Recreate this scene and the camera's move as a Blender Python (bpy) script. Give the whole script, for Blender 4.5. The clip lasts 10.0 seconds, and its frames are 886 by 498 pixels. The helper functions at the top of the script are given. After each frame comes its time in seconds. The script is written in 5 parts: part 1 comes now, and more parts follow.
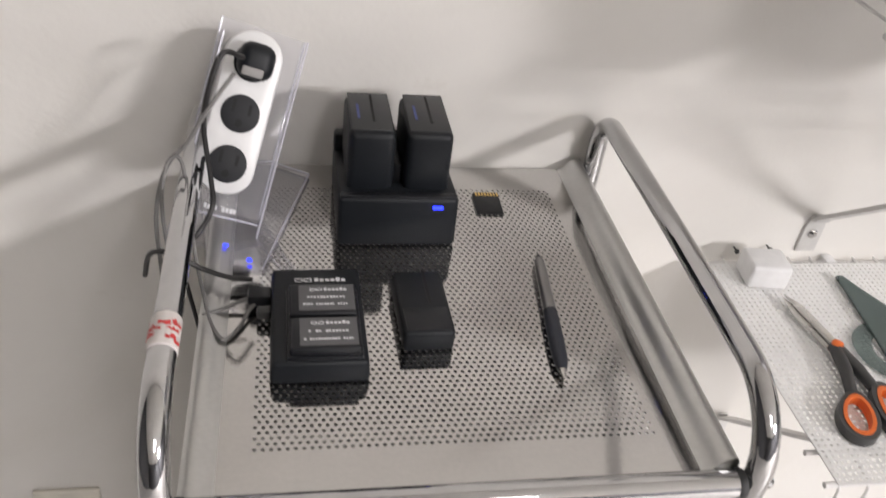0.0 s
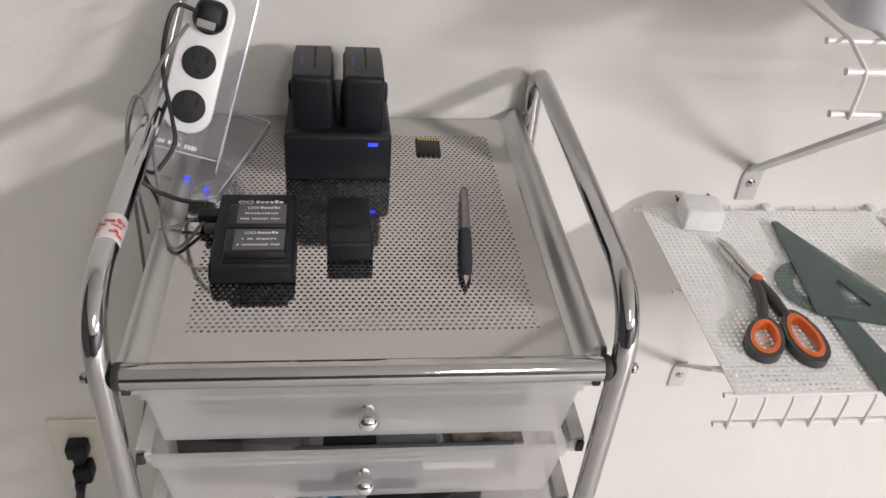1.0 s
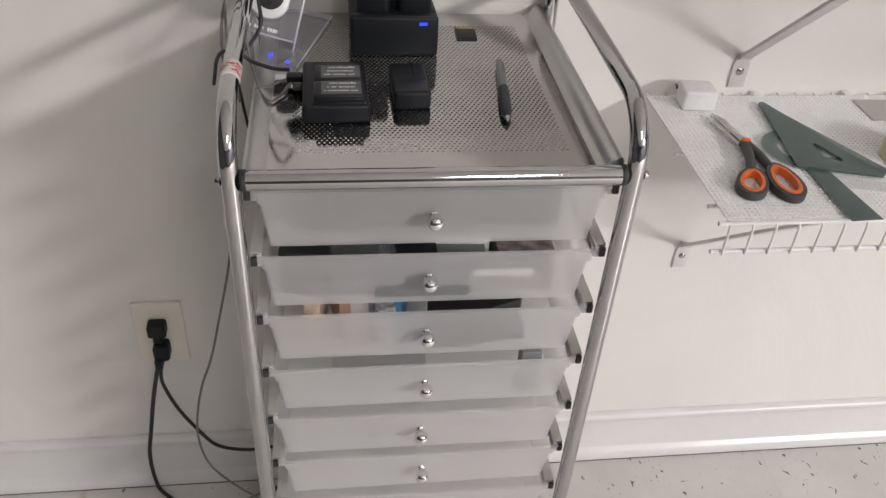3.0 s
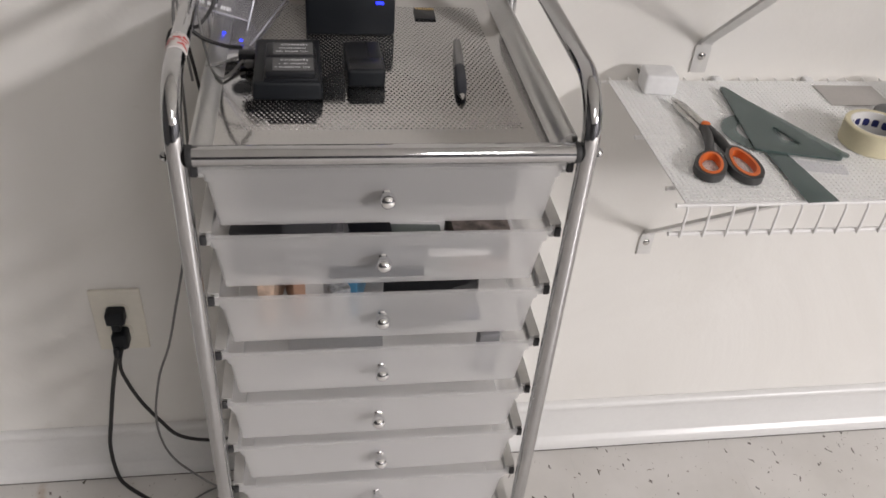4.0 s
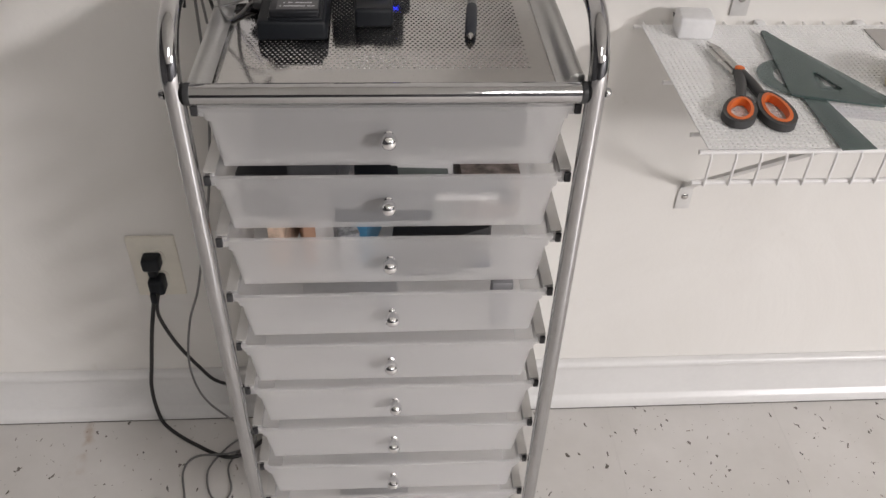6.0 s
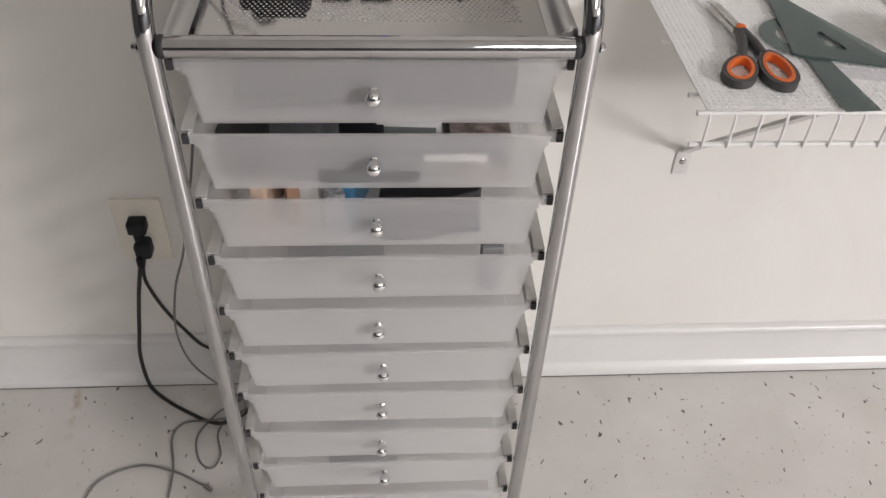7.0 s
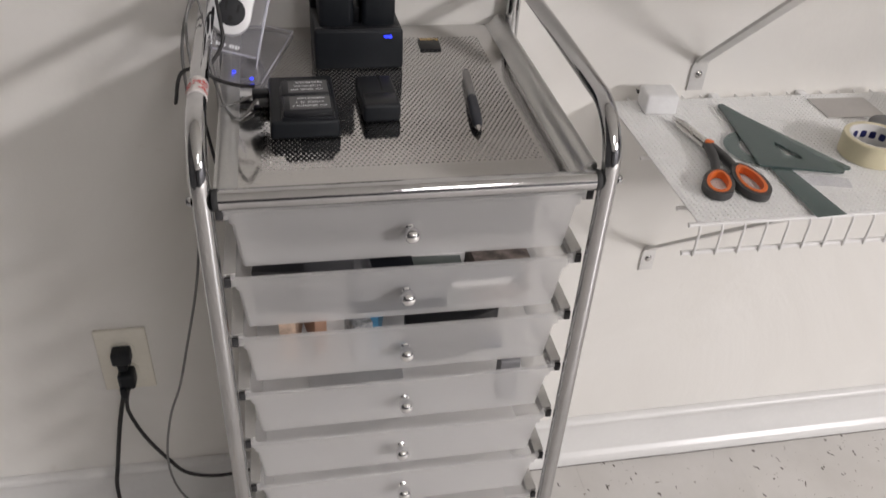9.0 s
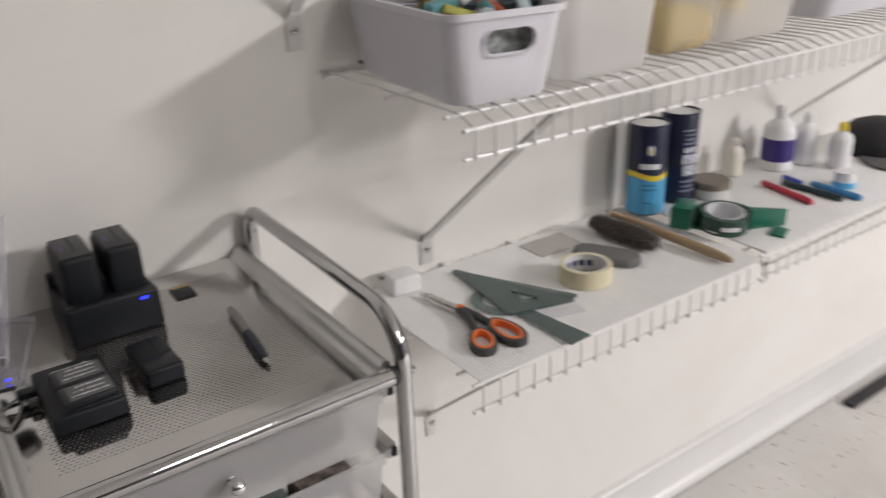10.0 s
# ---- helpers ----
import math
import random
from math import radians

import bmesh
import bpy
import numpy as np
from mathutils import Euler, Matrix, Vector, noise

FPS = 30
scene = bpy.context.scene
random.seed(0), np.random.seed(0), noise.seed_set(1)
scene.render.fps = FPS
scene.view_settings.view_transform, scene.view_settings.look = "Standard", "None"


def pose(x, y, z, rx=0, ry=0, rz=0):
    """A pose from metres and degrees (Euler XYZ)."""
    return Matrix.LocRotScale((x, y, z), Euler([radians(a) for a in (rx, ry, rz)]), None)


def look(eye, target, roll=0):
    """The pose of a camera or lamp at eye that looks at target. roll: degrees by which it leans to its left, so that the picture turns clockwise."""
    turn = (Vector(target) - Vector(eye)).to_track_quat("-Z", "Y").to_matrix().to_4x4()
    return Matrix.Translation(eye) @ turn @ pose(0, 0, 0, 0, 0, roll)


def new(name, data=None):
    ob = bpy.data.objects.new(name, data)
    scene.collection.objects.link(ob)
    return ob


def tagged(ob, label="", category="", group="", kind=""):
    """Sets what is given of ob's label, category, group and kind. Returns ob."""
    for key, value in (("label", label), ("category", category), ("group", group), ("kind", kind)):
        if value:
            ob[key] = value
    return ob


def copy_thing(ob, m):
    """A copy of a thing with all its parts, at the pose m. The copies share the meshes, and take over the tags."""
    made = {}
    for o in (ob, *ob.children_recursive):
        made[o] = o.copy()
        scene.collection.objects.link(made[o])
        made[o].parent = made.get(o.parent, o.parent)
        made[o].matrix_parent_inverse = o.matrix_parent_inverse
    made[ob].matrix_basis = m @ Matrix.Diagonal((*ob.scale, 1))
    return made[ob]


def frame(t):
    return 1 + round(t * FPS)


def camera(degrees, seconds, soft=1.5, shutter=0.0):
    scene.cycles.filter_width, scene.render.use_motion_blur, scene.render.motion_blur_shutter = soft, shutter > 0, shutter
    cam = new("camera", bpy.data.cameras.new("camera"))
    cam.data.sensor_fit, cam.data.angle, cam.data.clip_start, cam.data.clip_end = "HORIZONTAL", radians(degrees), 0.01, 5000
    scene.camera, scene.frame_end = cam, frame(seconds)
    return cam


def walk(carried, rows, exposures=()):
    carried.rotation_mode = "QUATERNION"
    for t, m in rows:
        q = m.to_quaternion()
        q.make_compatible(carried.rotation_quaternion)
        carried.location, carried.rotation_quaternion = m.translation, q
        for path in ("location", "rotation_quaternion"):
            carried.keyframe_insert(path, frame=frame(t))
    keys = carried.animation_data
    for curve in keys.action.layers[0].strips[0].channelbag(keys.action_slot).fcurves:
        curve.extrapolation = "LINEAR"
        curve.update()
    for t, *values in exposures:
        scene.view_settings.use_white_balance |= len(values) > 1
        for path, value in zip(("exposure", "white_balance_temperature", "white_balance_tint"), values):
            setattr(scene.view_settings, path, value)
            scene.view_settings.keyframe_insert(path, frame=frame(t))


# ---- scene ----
cam = camera(56.4, 10.0, shutter=0.2)
PATH = [
    (0, (-0.01, -0.628, 1.22), (0.359, 0.935, 0.029), 8.0),
    (0.5, (0.037, -0.669, 1.2), (0.408, 0.803, -0.102), 7.8),
    (1, (0.073, -0.739, 1.229), (0.322, 0.843, 0.031), 5.4),
    (1.5, (0.05, -0.805, 1.227), (0.272, 0.794, 0.045), 4.3),
    (2, (0.02, -0.847, 1.199), (0.254, 0.716, -0.026), 4.2),
    (2.5, (0.003, -0.888, 1.193), (0.252, 0.627, -0.088), 4.3),
    (2.7, (0.009, -0.911, 1.21), (0.243, 0.633, -0.039), 3.8),
    (3.8, (0.012, -0.943, 1.209), (0.316, 0.629, 0.011), 5.3),
    (4, (0.034, -0.937, 1.193), (0.33, 0.619, -0.028), 5.1),
    (4.5, (0.068, -0.933, 1.158), (0.313, 0.561, -0.15), 4.4),
    (5, (0.084, -0.935, 1.129), (0.25, 0.435, -0.319), 3.5),
    (5.5, (0.086, -0.942, 1.159), (0.224, 0.499, -0.221), 2.4),
    (5.7, (0.089, -0.945, 1.175), (0.216, 0.572, -0.122), 2.0),
    (7, (0.105, -0.93, 1.155), (0.232, 0.536, -0.199), 2.6),
    (7.5, (0.11, -0.921, 1.128), (0.207, 0.451, -0.324), 2.3),
    (8, (0.077, -0.928, 1.125), (0.169, 0.367, -0.396), 2.8),
    (8.5, (0.014, -0.942, 1.165), (0.275, 0.51, -0.186), 4.8),
    (9, (-0.008, -0.923, 1.205), (0.348, 0.644, 0.014), 3.9),
    (9.3, (0.02, -0.897, 1.225), (0.362, 0.738, 0.125), 2.3),
    (9.5, (0.014, -0.886, 1.237), (0.406, 0.801, 0.236), 1.0),
    (9.6, (0.002, -0.882, 1.241), (0.484, 0.813, 0.295), 0.9),
    (9.8, (-0.027, -0.893, 1.25), (0.692, 0.77, 0.403), -0.7),
    (10, (-0.073, -0.916, 1.251), (0.961, 0.589, 0.436), -2.1),
]
walk(cam, [(t, look(eye, target, roll)) for t, eye, target, roll in PATH],
     exposures=[(0, 0.46), (0.5, 0.38), (1, 0.30), (2, 0.22), (3.5, 0.06), (5, 0.08), (7, 0.06), (8, 0.21), (9, 0.02), (9.5, 0.10), (10, -0.06)])

# ---- light ----
world = bpy.data.worlds.new("room_air")
scene.world = world
world.use_nodes = True
world.node_tree.nodes["Background"].inputs[0].default_value = (0.8, 0.85, 1.0, 1)
world.node_tree.nodes["Background"].inputs[1].default_value = 0.05


def area_lamp(name, eye, target, sx, sy, watts, colour):
    data = bpy.data.lights.new(name, "AREA")
    data.shape, data.size, data.size_y, data.energy, data.color = "RECTANGLE", sx, sy, watts, colour
    ob = new(name, data)
    ob.matrix_world = look(eye, target)
    return ob


LAMP = (1.0, 0.955, 0.965)
area_lamp("tube_lamp", (3.75, -4.30, 2.70), (3.75, -4.30, 0), 0.70, 1.3, 400, LAMP)
area_lamp("tube_lamp", (0.75, -2.90, 2.70), (0.75, -2.90, 0), 0.40, 1.1, 22, LAMP)


# ---- materials ----
def nodes_of(name):
    m = bpy.data.materials.new(name)
    m.use_nodes = True
    t = m.node_tree
    return m, t, t.nodes["Principled BSDF"]


def put(t, kind, **values):
    n = t.nodes.new(kind)
    for k, v in values.items():
        n.inputs[k.replace("_", " ")].default_value = v
    return n


def ramp(t, src, stops):
    n = t.nodes.new("ShaderNodeValToRGB")
    els = n.color_ramp.elements
    while len(els) < len(stops):
        els.new(0.5)
    for e, (p, c) in zip(els, stops):
        e.position, e.color = p, (*c, 1) if len(c) == 3 else c
    t.links.new(src, n.inputs[0])
    return n


def surface(name, colour, rough=0.5, metal=0.0, vary=0.06, scale=6.0, fine=120.0, bump=0.1, rvary=0.08, coat=0.0, dist=0.001, random_tint=0.0, spec=0.5):
    """A plain painted, moulded or metal surface: two scales of tone, uneven gloss and fine relief."""
    m, t, p = nodes_of(name)
    co = put(t, "ShaderNodeTexCoord")
    n1 = put(t, "ShaderNodeTexNoise", Scale=scale, Detail=5.0, Roughness=0.6)
    n2 = put(t, "ShaderNodeTexNoise", Scale=fine, Detail=3.0)
    for n in (n1, n2):
        t.links.new(co.outputs["Object"], n.inputs["Vector"])
    add = put(t, "ShaderNodeMath")
    add.operation = "MULTIPLY_ADD"
    t.links.new(n2.outputs[0], add.inputs[0])
    add.inputs[1].default_value = 0.35
    t.links.new(n1.outputs[0], add.inputs[2])
    lo = tuple(max(0, c * (1 - vary * 2)) for c in colour)
    hi = tuple(min(1, c * (1 + vary)) for c in colour)
    r = ramp(t, add.outputs[0], [(0.40, lo), (0.85, hi)])
    col = r.outputs[0]
    if random_tint:
        info = put(t, "ShaderNodeObjectInfo")
        hsv = put(t, "ShaderNodeHueSaturation")
        mr = put(t, "ShaderNodeMapRange", To_Min=1 - random_tint, To_Max=1 + random_tint)
        t.links.new(info.outputs["Random"], mr.inputs[0])
        t.links.new(mr.outputs[0], hsv.inputs["Value"])
        t.links.new(col, hsv.inputs["Color"])
        col = hsv.outputs[0]
    t.links.new(col, p.inputs["Base Color"])
    rr = put(t, "ShaderNodeMapRange", To_Min=max(0.02, rough - rvary), To_Max=min(1, rough + rvary))
    t.links.new(n1.outputs[0], rr.inputs[0])
    t.links.new(rr.outputs[0], p.inputs["Roughness"])
    p.inputs["Metallic"].default_value = metal
    p.inputs["Specular IOR Level"].default_value = spec
    p.inputs["Coat Weight"].default_value = coat
    if bump:
        b = put(t, "ShaderNodeBump", Strength=bump, Distance=dist)
        t.links.new(n2.outputs[0], b.inputs["Height"])
        t.links.new(b.outputs[0], p.inputs["Normal"])
    return m


def glassy(name, colour, rough=0.03, clear=0.85):
    """Thin clear plastic: mostly seen through, with a gloss of its own."""
    m, t, p = nodes_of(name)
    p.inputs["Base Color"].default_value = (*colour, 1)
    p.inputs["Roughness"].default_value = rough
    tr = put(t, "ShaderNodeBsdfTransparent")
    tr.inputs[0].default_value = (*(0.75 + 0.25 * c for c in colour), 1)
    mx = put(t, "ShaderNodeMixShader")
    mx.inputs[0].default_value = clear
    t.links.new(p.outputs[0], mx.inputs[1])
    t.links.new(tr.outputs[0], mx.inputs[2])
    t.links.new(mx.outputs[0], t.nodes["Material Output"].inputs[0])
    return m


def frosted(name):
    """Milky polypropylene: scattered light from both sides and a blurred sight of what lies behind."""
    m, t, p = nodes_of(name)
    co = put(t, "ShaderNodeTexCoord")
    n1 = put(t, "ShaderNodeTexNoise", Scale=9.0, Detail=4.0)
    n2 = put(t, "ShaderNodeTexNoise", Scale=900.0, Detail=2.0)
    for n in (n1, n2):
        t.links.new(co.outputs["Object"], n.inputs["Vector"])
    r = ramp(t, n1.outputs[0], [(0.3, (0.93, 0.925, 0.92)), (0.7, (0.97, 0.965, 0.96))])
    t.links.new(r.outputs[0], p.inputs["Base Color"])
    p.inputs["Roughness"].default_value = 0.36
    b = put(t, "ShaderNodeBump", Strength=0.25, Distance=0.0004)
    t.links.new(n2.outputs[0], b.inputs["Height"])
    t.links.new(b.outputs[0], p.inputs["Normal"])
    tl = put(t, "ShaderNodeBsdfTranslucent")
    tl.inputs[0].default_value = (0.99, 0.985, 0.98, 1)
    rf = put(t, "ShaderNodeBsdfRefraction", Roughness=0.45, IOR=1.12)
    rf.inputs[0].default_value = (0.99, 0.99, 0.99, 1)
    tr = put(t, "ShaderNodeBsdfTransparent")
    mixes = []
    for share, one, two in ((0.32, tl, rf), (0.56, p, None), (0.56, None, tr)):
        mx = put(t, "ShaderNodeMixShader")
        mx.inputs[0].default_value = share
        t.links.new((one or mixes[-1]).outputs[0], mx.inputs[1])
        t.links.new((two or mixes[-1]).outputs[0], mx.inputs[2])
        mixes.append(mx)
    t.links.new(mixes[-1].outputs[0], t.nodes["Material Output"].inputs[0])
    return m


def wall_paint():
    m, t, p = nodes_of("wall_paint")
    co = put(t, "ShaderNodeTexCoord")
    n1 = put(t, "ShaderNodeTexNoise", Scale=2.2, Detail=6.0, Roughness=0.65, Distortion=0.6)
    n2 = put(t, "ShaderNodeTexNoise", Scale=160.0, Detail=3.0)
    n3 = put(t, "ShaderNodeTexNoise", Scale=14.0, Detail=4.0, Roughness=0.7)
    for n in (n1, n2, n3):
        t.links.new(co.outputs["Object"], n.inputs["Vector"])
    r = ramp(t, n1.outputs[0], [(0.3, (0.735, 0.715, 0.675)), (0.65, (0.80, 0.785, 0.75))])
    scuff = ramp(t, n3.outputs[0], [(0.66, (1, 1, 1)), (0.80, (0.90, 0.89, 0.87))])
    mul = put(t, "ShaderNodeMix")
    mul.data_type, mul.blend_type = "RGBA", "MULTIPLY"
    mul.inputs[0].default_value = 1.0
    t.links.new(r.outputs[0], mul.inputs[6])
    t.links.new(scuff.outputs[0], mul.inputs[7])
    t.links.new(mul.outputs[2], p.inputs["Base Color"])
    p.inputs["Roughness"].default_value = 0.55
    b = put(t, "ShaderNodeBump", Strength=0.18, Distance=0.001)
    t.links.new(n2.outputs[0], b.inputs["Height"])
    b2 = put(t, "ShaderNodeBump", Strength=0.25, Distance=0.01)
    t.links.new(n1.outputs[0], b2.inputs["Height"])
    t.links.new(b.outputs[0], b2.inputs["Normal"])
    t.links.new(b2.outputs[0], p.inputs["Normal"])
    return m


def floor_vinyl():
    """Off-white vinyl tile with scattered dark and rusty flecks."""
    m, t, p = nodes_of("floor_vinyl")
    geo = put(t, "ShaderNodeNewGeometry")
    info = put(t, "ShaderNodeObjectInfo")
    n1 = put(t, "ShaderNodeTexNoise", Scale=5.0, Detail=6.0, Roughness=0.65)
    t.links.new(geo.outputs["Position"], n1.inputs["Vector"])
    base = ramp(t, n1.outputs[0], [(0.3, (0.55, 0.53, 0.50)), (0.7, (0.64, 0.62, 0.595))])
    col = base.outputs[0]
    warp = put(t, "ShaderNodeTexNoise", Scale=30.0, Detail=3.0)
    t.links.new(geo.outputs["Position"], warp.inputs["Vector"])
    va = put(t, "ShaderNodeVectorMath")
    va.operation = "MULTIPLY_ADD"
    t.links.new(warp.outputs["Color"], va.inputs[0])
    va.inputs[1].default_value = (0.04, 0.04, 0.0)
    t.links.new(geo.outputs["Position"], va.inputs[2])
    for sc, lim, dark, turn, stretch in ((60.0, 0.105, (0.10, 0.085, 0.07), 20, 0.42), (52.0, 0.088, (0.13, 0.11, 0.10), 75, 0.36), (120.0, 0.11, (0.24, 0.21, 0.18), 110, 0.6), (36.0, 0.062, (0.09, 0.08, 0.075), -30, 0.5)):
        mp = put(t, "ShaderNodeMapping", Scale=(1.0, stretch, 1.0))
        mp.inputs["Rotation"].default_value = (0, 0, radians(turn))
        t.links.new(va.outputs[0], mp.inputs["Vector"])
        v = put(t, "ShaderNodeTexVoronoi", Scale=sc, Randomness=1.0)
        t.links.new(mp.outputs[0], v.inputs["Vector"])
        lt = put(t, "ShaderNodeMath")
        lt.operation = "LESS_THAN"
        t.links.new(v.outputs["Distance"], lt.inputs[0])
        lt.inputs[1].default_value = lim
        sep = put(t, "ShaderNodeSeparateColor")
        t.links.new(v.outputs["Color"], sep.inputs[0])
        pick = put(t, "ShaderNodeMath")
        pick.operation = "GREATER_THAN"
        t.links.new(sep.outputs[0], pick.inputs[0])
        pick.inputs[1].default_value = 0.36
        both = put(t, "ShaderNodeMath")
        both.operation = "MULTIPLY"
        t.links.new(lt.outputs[0], both.inputs[0])
        t.links.new(pick.outputs[0], both.inputs[1])
        mx = put(t, "ShaderNodeMix")
        mx.data_type = "RGBA"
        t.links.new(both.outputs[0], mx.inputs[0])
        t.links.new(col, mx.inputs[6])
        mx.inputs[7].default_value = (*dark, 1)
        col = mx.outputs[2]
    sx = put(t, "ShaderNodeSeparateXYZ")
    t.links.new(va.outputs[0], sx.inputs[0])
    off = put(t, "ShaderNodeMath")
    off.operation = "ADD"
    t.links.new(sx.outputs[0], off.inputs[0])
    off.inputs[1].default_value = 0.408
    ab = put(t, "ShaderNodeMath")
    ab.operation = "ABSOLUTE"
    t.links.new(off.outputs[0], ab.inputs[0])
    band = ramp(t, ab.outputs[0], [(0.002, (1, 1, 1)), (0.012, (0, 0, 0))])
    n4 = put(t, "ShaderNodeTexNoise", Scale=16.0, Detail=4.0)
    t.links.new(geo.outputs["Position"], n4.inputs["Vector"])
    patch = ramp(t, n4.outputs[0], [(0.48, (0, 0, 0)), (0.66, (0.75, 0.75, 0.75))])
    rust = put(t, "ShaderNodeMath")
    rust.operation = "MULTIPLY"
    t.links.new(band.outputs[0], rust.inputs[0])
    t.links.new(patch.outputs[0], rust.inputs[1])
    mr2 = put(t, "ShaderNodeMix")
    mr2.data_type = "RGBA"
    t.links.new(rust.outputs[0], mr2.inputs[0])
    t.links.new(col, mr2.inputs[6])
    mr2.inputs[7].default_value = (0.34, 0.21, 0.12, 1)
    col = mr2.outputs[2]
    hsv = put(t, "ShaderNodeHueSaturation")
    mr = put(t, "ShaderNodeMapRange", To_Min=0.985, To_Max=1.015)
    t.links.new(info.outputs["Random"], mr.inputs[0])
    t.links.new(mr.outputs[0], hsv.inputs["Value"])
    t.links.new(col, hsv.inputs["Color"])
    t.links.new(hsv.outputs[0], p.inputs["Base Color"])
    rr = put(t, "ShaderNodeMapRange", To_Min=0.22, To_Max=0.5)
    t.links.new(n1.outputs[0], rr.inputs[0])
    t.links.new(rr.outputs[0], p.inputs["Roughness"])
    return m


def glow(name, colour, power):
    m, t, p = nodes_of(name)
    p.inputs["Base Color"].default_value = (*colour, 1)
    p.inputs["Emission Color"].default_value = (*colour, 1)
    p.inputs["Emission Strength"].default_value = power
    return m


WALL = wall_paint()
VINYL = floor_vinyl()
TRIM = surface("trim_gloss_paint", (0.70, 0.695, 0.68), 0.30, vary=0.03, scale=3, bump=0.05, rvary=0.04)
# near-black for the unseen walls: dark streaks in the chrome, less bounce
DIMW = surface("near_black_unseen_wall", (0.06, 0.06, 0.064), 0.6)
CEIL = surface("ceiling_paint", (0.78, 0.77, 0.74), 0.8)
CHROME = surface("chrome", (0.53, 0.53, 0.535), 0.045, 1.0, vary=0.05, scale=18, bump=0.015, rvary=0.03)
KNOBC = surface("polished_knob", (0.85, 0.85, 0.85), 0.05, 1.0, vary=0.03, bump=0.0)
STEEL = surface("brushed_steel", (0.55, 0.54, 0.525), 0.075, 1.0, vary=0.05, scale=5, fine=300, bump=0.02, rvary=0.035)
RUNNER = surface("zinc_steel", (0.60, 0.59, 0.57), 0.38, 0.55, vary=0.06)
FROST = frosted("frosted_plastic")
BLACK = surface("black_plastic", (0.008, 0.010, 0.013), 0.48, vary=0.2, fine=500, bump=0.12, dist=0.0004, spec=0.32)
BLACK2 = surface("black_satin_plastic", (0.011, 0.012, 0.015), 0.36, vary=0.2, fine=400, bump=0.05, dist=0.0003, spec=0.35)
GREYLAB = surface("grey_label", (0.10, 0.10, 0.104), 0.45, vary=0.1)
SILVER = surface("silver_print", (0.74, 0.75, 0.77), 0.35, vary=0.05)
RUBBER = surface("dark_rubber", (0.030, 0.031, 0.032), 0.6, vary=0.2)
WHITEP = surface("white_plastic", (0.82, 0.82, 0.82), 0.32, vary=0.04, bump=0.03)
IVORY = surface("ivory_plastic", (0.79, 0.755, 0.66), 0.35, vary=0.04, bump=0.03)
VINYLW = surface("white_coated_wire", (0.80, 0.79, 0.775), 0.35, vary=0.06, bump=0.03)
BRACKET = surface("grey_painted_bracket", (0.66, 0.65, 0.63), 0.4, vary=0.07)
CLEAR = glassy("clear_plastic", (0.86, 0.86, 0.90), 0.05, 0.91)
GREENG = glassy("green_acrylic", (0.105, 0.150, 0.143), 0.14, 0.30)
GREENG2 = glassy("pale_green_acrylic", (0.16, 0.22, 0.21), 0.10, 0.55)
# milky tint that paints the bright light line on clear plastic edges
EDGEC = glassy("pale_edge_glint", (0.88, 0.88, 0.97), 0.12, 0.60)
CORD = surface("black_cord", (0.022, 0.021, 0.021), 0.5, vary=0.15)
CORDG = surface("grey_cord", (0.19, 0.185, 0.18), 0.5, vary=0.15)
REDTAPE = surface("red_tape", (0.62, 0.06, 0.06), 0.4)
TORN = surface("torn_clear_tape", (0.70, 0.66, 0.64), 0.35)
OUTLETB = surface("outlet_black", (0.024, 0.025, 0.028), 0.55, spec=0.25)
# near-black on raised pieces, painting the shade inside slots and grooves
HOLE = surface("slot_shade_black", (0.003, 0.003, 0.003), 0.7)
ORANGE = surface("orange_rubber", (0.75, 0.16, 0.03), 0.45)
DKGREY = surface("dark_grey_grip", (0.060, 0.060, 0.060), 0.5)
TOPG = surface("battery_top", (0.022, 0.023, 0.025), 0.42)
BLADE = surface("blade_steel", (0.60, 0.59, 0.57), 0.25, 1.0, vary=0.05)
GOLD = surface("gold_contact", (0.75, 0.52, 0.18), 0.25, 1.0)
BLUELED = glow("blue_led", (0.02, 0.035, 1.0), 2.4)
LINER = surface("white_shelf_liner", (0.84, 0.84, 0.83), 0.5, vary=0.05, fine=260, bump=0.5)


# ---- shape helpers ----
def part(name, bm, material, parent=None, label="", smooth=True, at=None):
    me = bpy.data.meshes.new(name)
    bmesh.ops.recalc_face_normals(bm, faces=bm.faces)
    bm.to_mesh(me)
    bm.free()
    return link(name, me, material, parent, label, smooth, at)


def link(name, me, material, parent=None, label="", smooth=True, at=None):
    if smooth:
        me.polygons.foreach_set("use_smooth", [True] * len(me.polygons))
        me.set_sharp_from_angle(angle=radians(38))
    me.materials.append(material)
    ob = new(name, me)
    if parent:
        ob.parent = parent
    if at is not None:
        ob.matrix_basis = at
    if label:
        tagged(ob, label)
    return ob


def thing(name, label, category, at=None, group="", kind=""):
    ob = new(name)
    ob.empty_display_size = 0.02
    if at is not None:
        ob.matrix_basis = at
    return tagged(ob, label, category, group, kind)


def box(x0, x1, y0, y1, z0, z1, bevel=0.0, seg=2, bm=None, m=None):
    own = bmesh.new()
    bmesh.ops.create_cube(own, size=1)
    for v in own.verts:
        v.co = Vector((x0 + (v.co.x + 0.5) * (x1 - x0), y0 + (v.co.y + 0.5) * (y1 - y0), z0 + (v.co.z + 0.5) * (z1 - z0)))
    if bevel:
        bmesh.ops.bevel(own, geom=list(own.edges), offset=bevel, segments=seg, profile=0.5, affect="EDGES")
    return join(own, bm, m)


